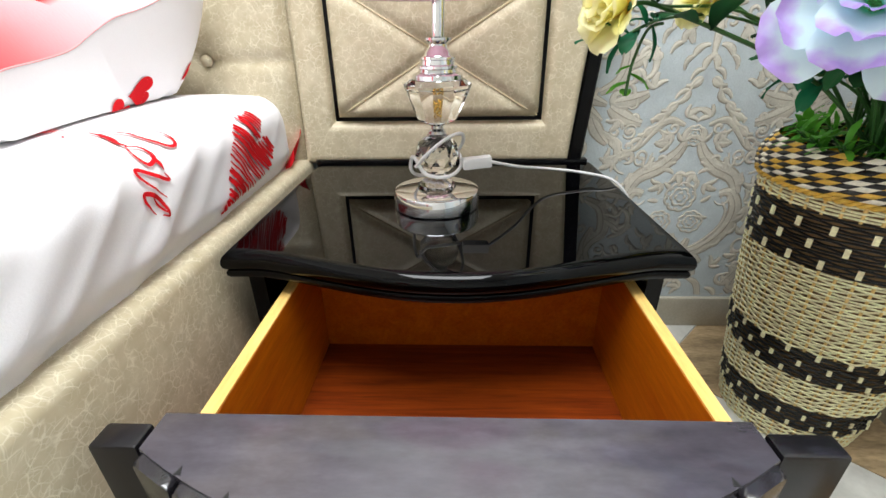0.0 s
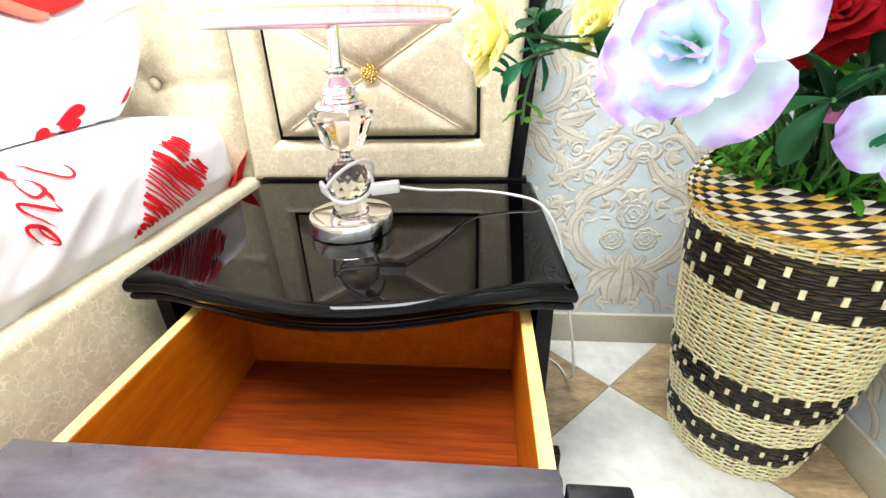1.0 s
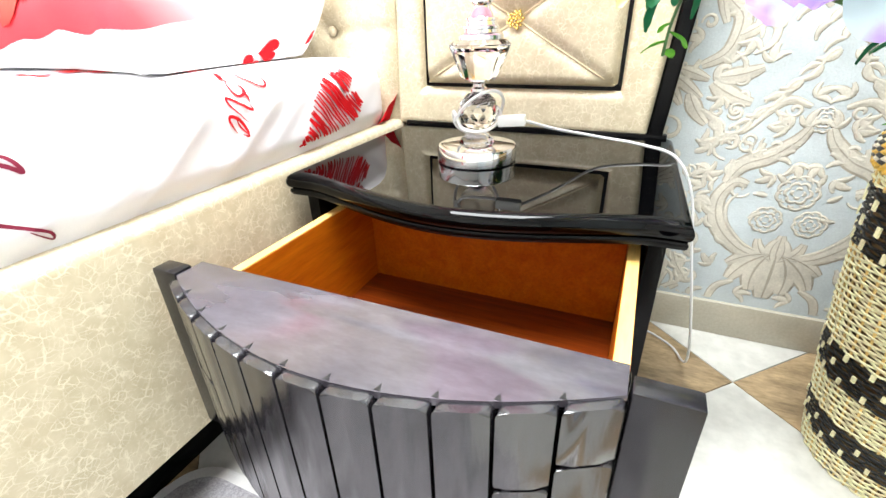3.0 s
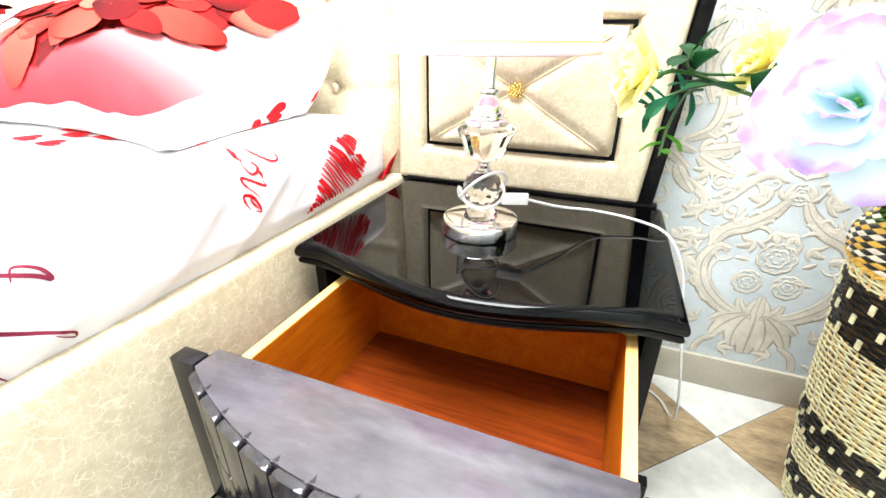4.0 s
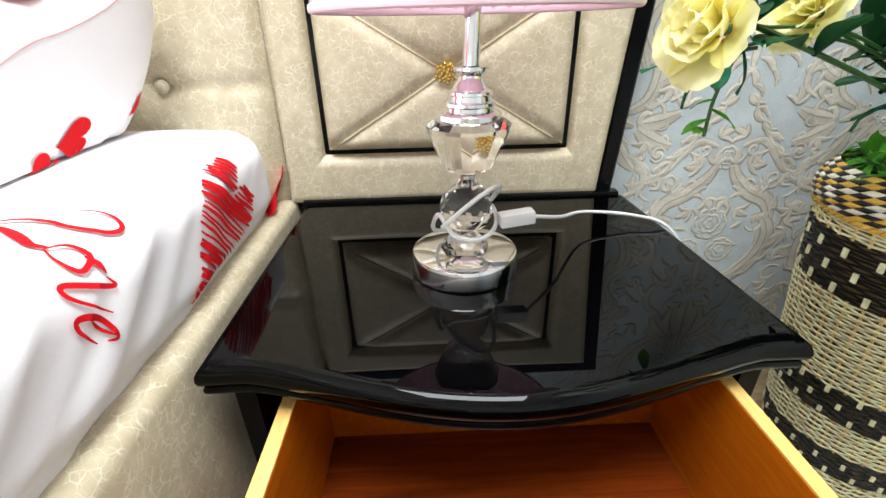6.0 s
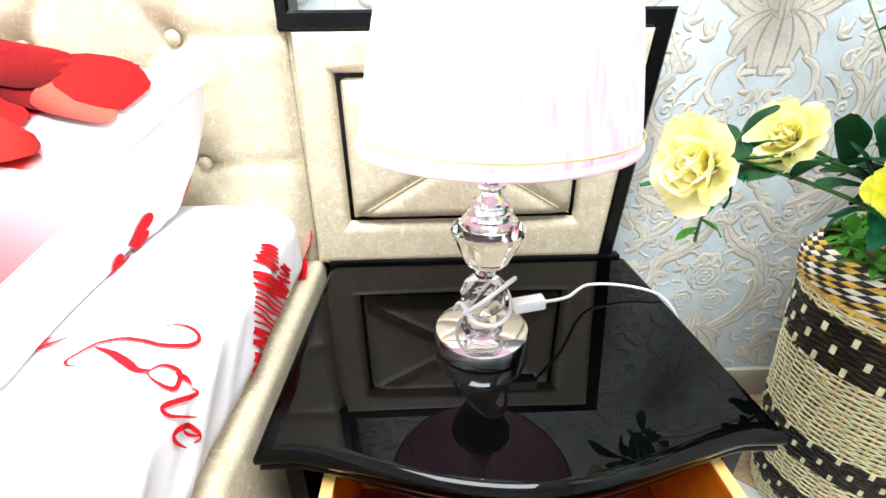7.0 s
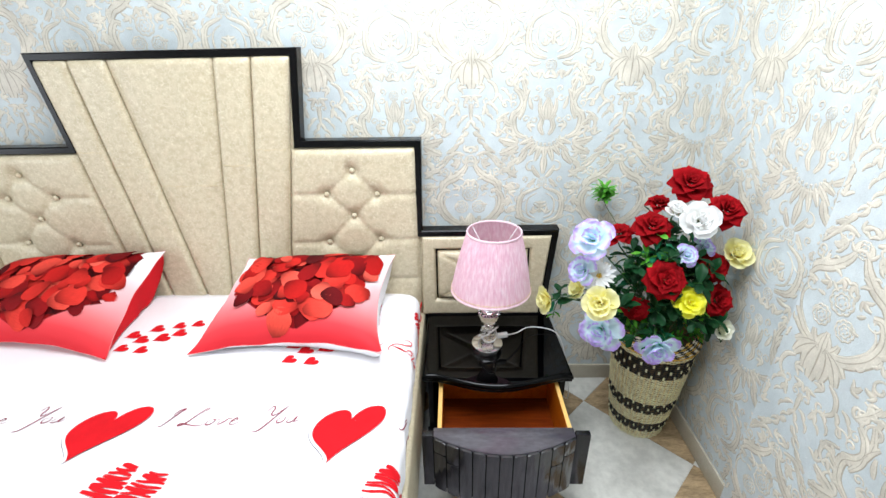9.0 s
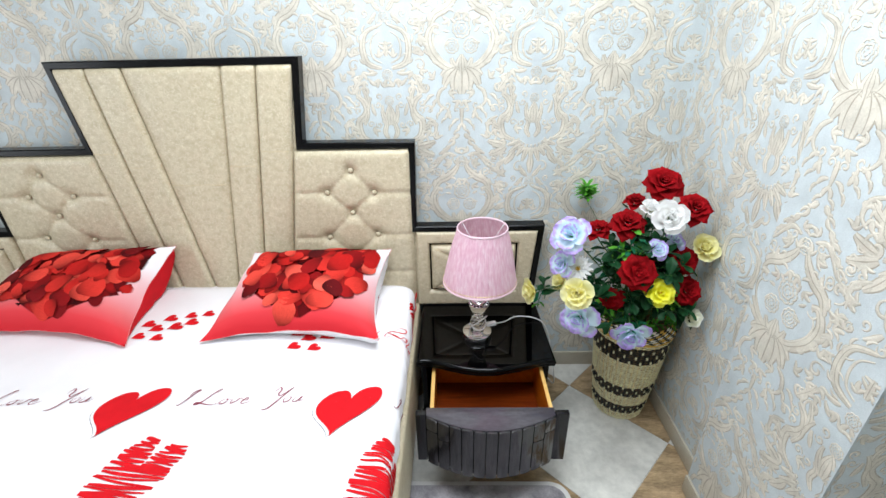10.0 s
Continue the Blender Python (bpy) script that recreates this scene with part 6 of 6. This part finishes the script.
for rel, x_hi, y_lo, y_hi in ((rl, 0.20, -0.56, 0.22), (rs, 0.17, -0.18, 0.52)):
    for gy in range(int((y_hi - y_lo) / 0.030)):
        for gx in range(int(x_hi / 0.030)):
            x, y = 0.018 + gx * 0.030 + fill_rng.uniform(-0.006, 0.006), y_lo + gy * 0.030 + fill_rng.uniform(-0.006, 0.006)
            if min((vx - x) ** 2 + (vy - y) ** 2 for vx, vy, vh in rel.v) < 0.0125 ** 2:
                continue
            pick, an = fill_rng.random(), fill_rng.uniform(0, 360)
            if pick < 0.12:
                continue
            if pick < 0.55:
                rel.spiral(x, y, 0.003, 0.014, an, an + 400, 0.008)
            else:
                for turn, ln, wd in ((0, 0.030, 0.014), (55, 0.026, 0.012), (-55, 0.026, 0.012)):
                    rel.leaf(x, y, an + turn, ln, wd, True, 0.6)


def paper_cells(u0, u1, z0, z1):
    """All raised strokes over a stretch of wall, cut at its ends."""
    V, F, T = [], [], []
    for ci in range(int((u0 - WP_X) / WP_W) - 2, int((u1 - WP_X) / WP_W) + 3):
        for cj in range(-2, 6):
            for src, ou, oz in (((rl.v, rl.f, rl.tone), 0.0, 0.0), ((rs.v, rs.f, rs.tone), WP_W / 2, -0.62 * WP_H)):
                a, b = WP_X + ci * WP_W + ou, WP_Z + cj * WP_H + oz
                if a + 0.25 < u0 or a - 0.25 > u1 or b + 0.6 < z0 or b - 0.6 > z1:
                    continue
                inside = [u0 < a + x < u1 and z0 < b + y < z1 for x, y, h in src[0]]
                start = len(V)
                V += [(a + x, b + y, h) for x, y, h in src[0]]
                kept = [(q, tone) for q, tone in zip(src[1], src[2]) if all(inside[k] for k in q)]
                F += [tuple(start + k for k in q) for q, tone in kept]
                T += [tone for q, tone in kept]
    used = sorted({k for q in F for k in q})
    back_ = {k: i for i, k in enumerate(used)}
    return [V[k] for k in used], [tuple(back_[k] for k in q) for q in F], T


def paper(name, parent, u0, u1, to_world, flip=False):
    V, F, T = paper_cells(u0, u1, 0.088, CEIL - 0.01)
    me = bpy.data.meshes.new(name)
    me.from_pydata([to_world(*p) for p in V], [], [q[::-1] if flip else q for q in F])
    me.materials.append(EMBOSS)
    me.materials.append(EMBOSS_LINE)
    me.polygons.foreach_set("material_index", T)
    me.polygons.foreach_set("use_smooth", [True] * len(me.polygons))
    ob = new(name, me)
    ob.parent = parent
    tagged(ob, "cream raised scrolls, roses and shells of the damask", kind="stuff")


paper("damask_relief", wall_north, -3.0, WALL_X - 0.002, lambda u, z, h: (u, WALL_Y - 0.55 * h, z))
paper("damask_relief", wall_east, WALL_X + 0.002, WALL_X + WALL_Y - PIL_Y0 - 0.002, lambda u, z, h: (WALL_X - 0.55 * h, WALL_Y - (u - WALL_X), z))
U1 = WALL_X + WALL_Y - PIL_Y0
paper("damask_relief", pilaster, U1 + 0.002, U1 + PIL_Y0 - PIL_Y1 - 0.002, lambda u, z, h: (PIL_X - 0.55 * h, PIL_Y0 - (u - U1), z))
U2 = U1 + PIL_Y0 - PIL_Y1
paper("damask_relief", pilaster, U2 + 0.002, U2 + 0.55, lambda u, z, h: (PIL_X + (u - U2), PIL_Y1 - 0.55 * h, z), True)

# ---- floor tiles ----
TS = 0.505
TA = Vector((0.757, -0.087))
e1 = Vector((-0.7071, -0.7071)) * TS
e2 = Vector((0.7071, -0.7071)) * TS


def clip(poly, axis, limit, keep_less):
    out = []
    for i, p in enumerate(poly):
        q = poly[(i + 1) % len(poly)]
        ip = (p[axis] <= limit) if keep_less else (p[axis] >= limit)
        iq = (q[axis] <= limit) if keep_less else (q[axis] >= limit)
        if ip:
            out.append(p)
        if ip != iq:
            t = (limit - p[axis]) / (q[axis] - p[axis])
            out.append(p + (q - p) * t)
    return out


for i in range(-9, 10):
    for j in range(-9, 10):
        o = TA + e1 * i + e2 * j
        g = 0.0012 / TS
        poly = [o + e1 * a + e2 * b for a, b in ((g, g), (1 - g, g), (1 - g, 1 - g), (g, 1 - g))]
        for axis, lim, less in ((0, ROOM_L + 0.002, False), (0, ROOM_R - 0.002, True), (1, ROOM_B + 0.002, False), (1, WALL_Y - 0.002, True)):
            if len(poly) > 2:
                poly = clip(poly, axis, lim, less)
        if len(poly) < 3:
            continue
        area = abs(sum(poly[k].x * poly[(k + 1) % len(poly)].y - poly[(k + 1) % len(poly)].x * poly[k].y for k in range(len(poly)))) / 2
        if area < 0.0005:
            continue
        part("tile", prism([(p.x, p.y) for p in poly], -0.0039, 0.0), TILE_PALE if (i + j) % 2 == 0 else TILE_BROWN, floor, smooth=False)
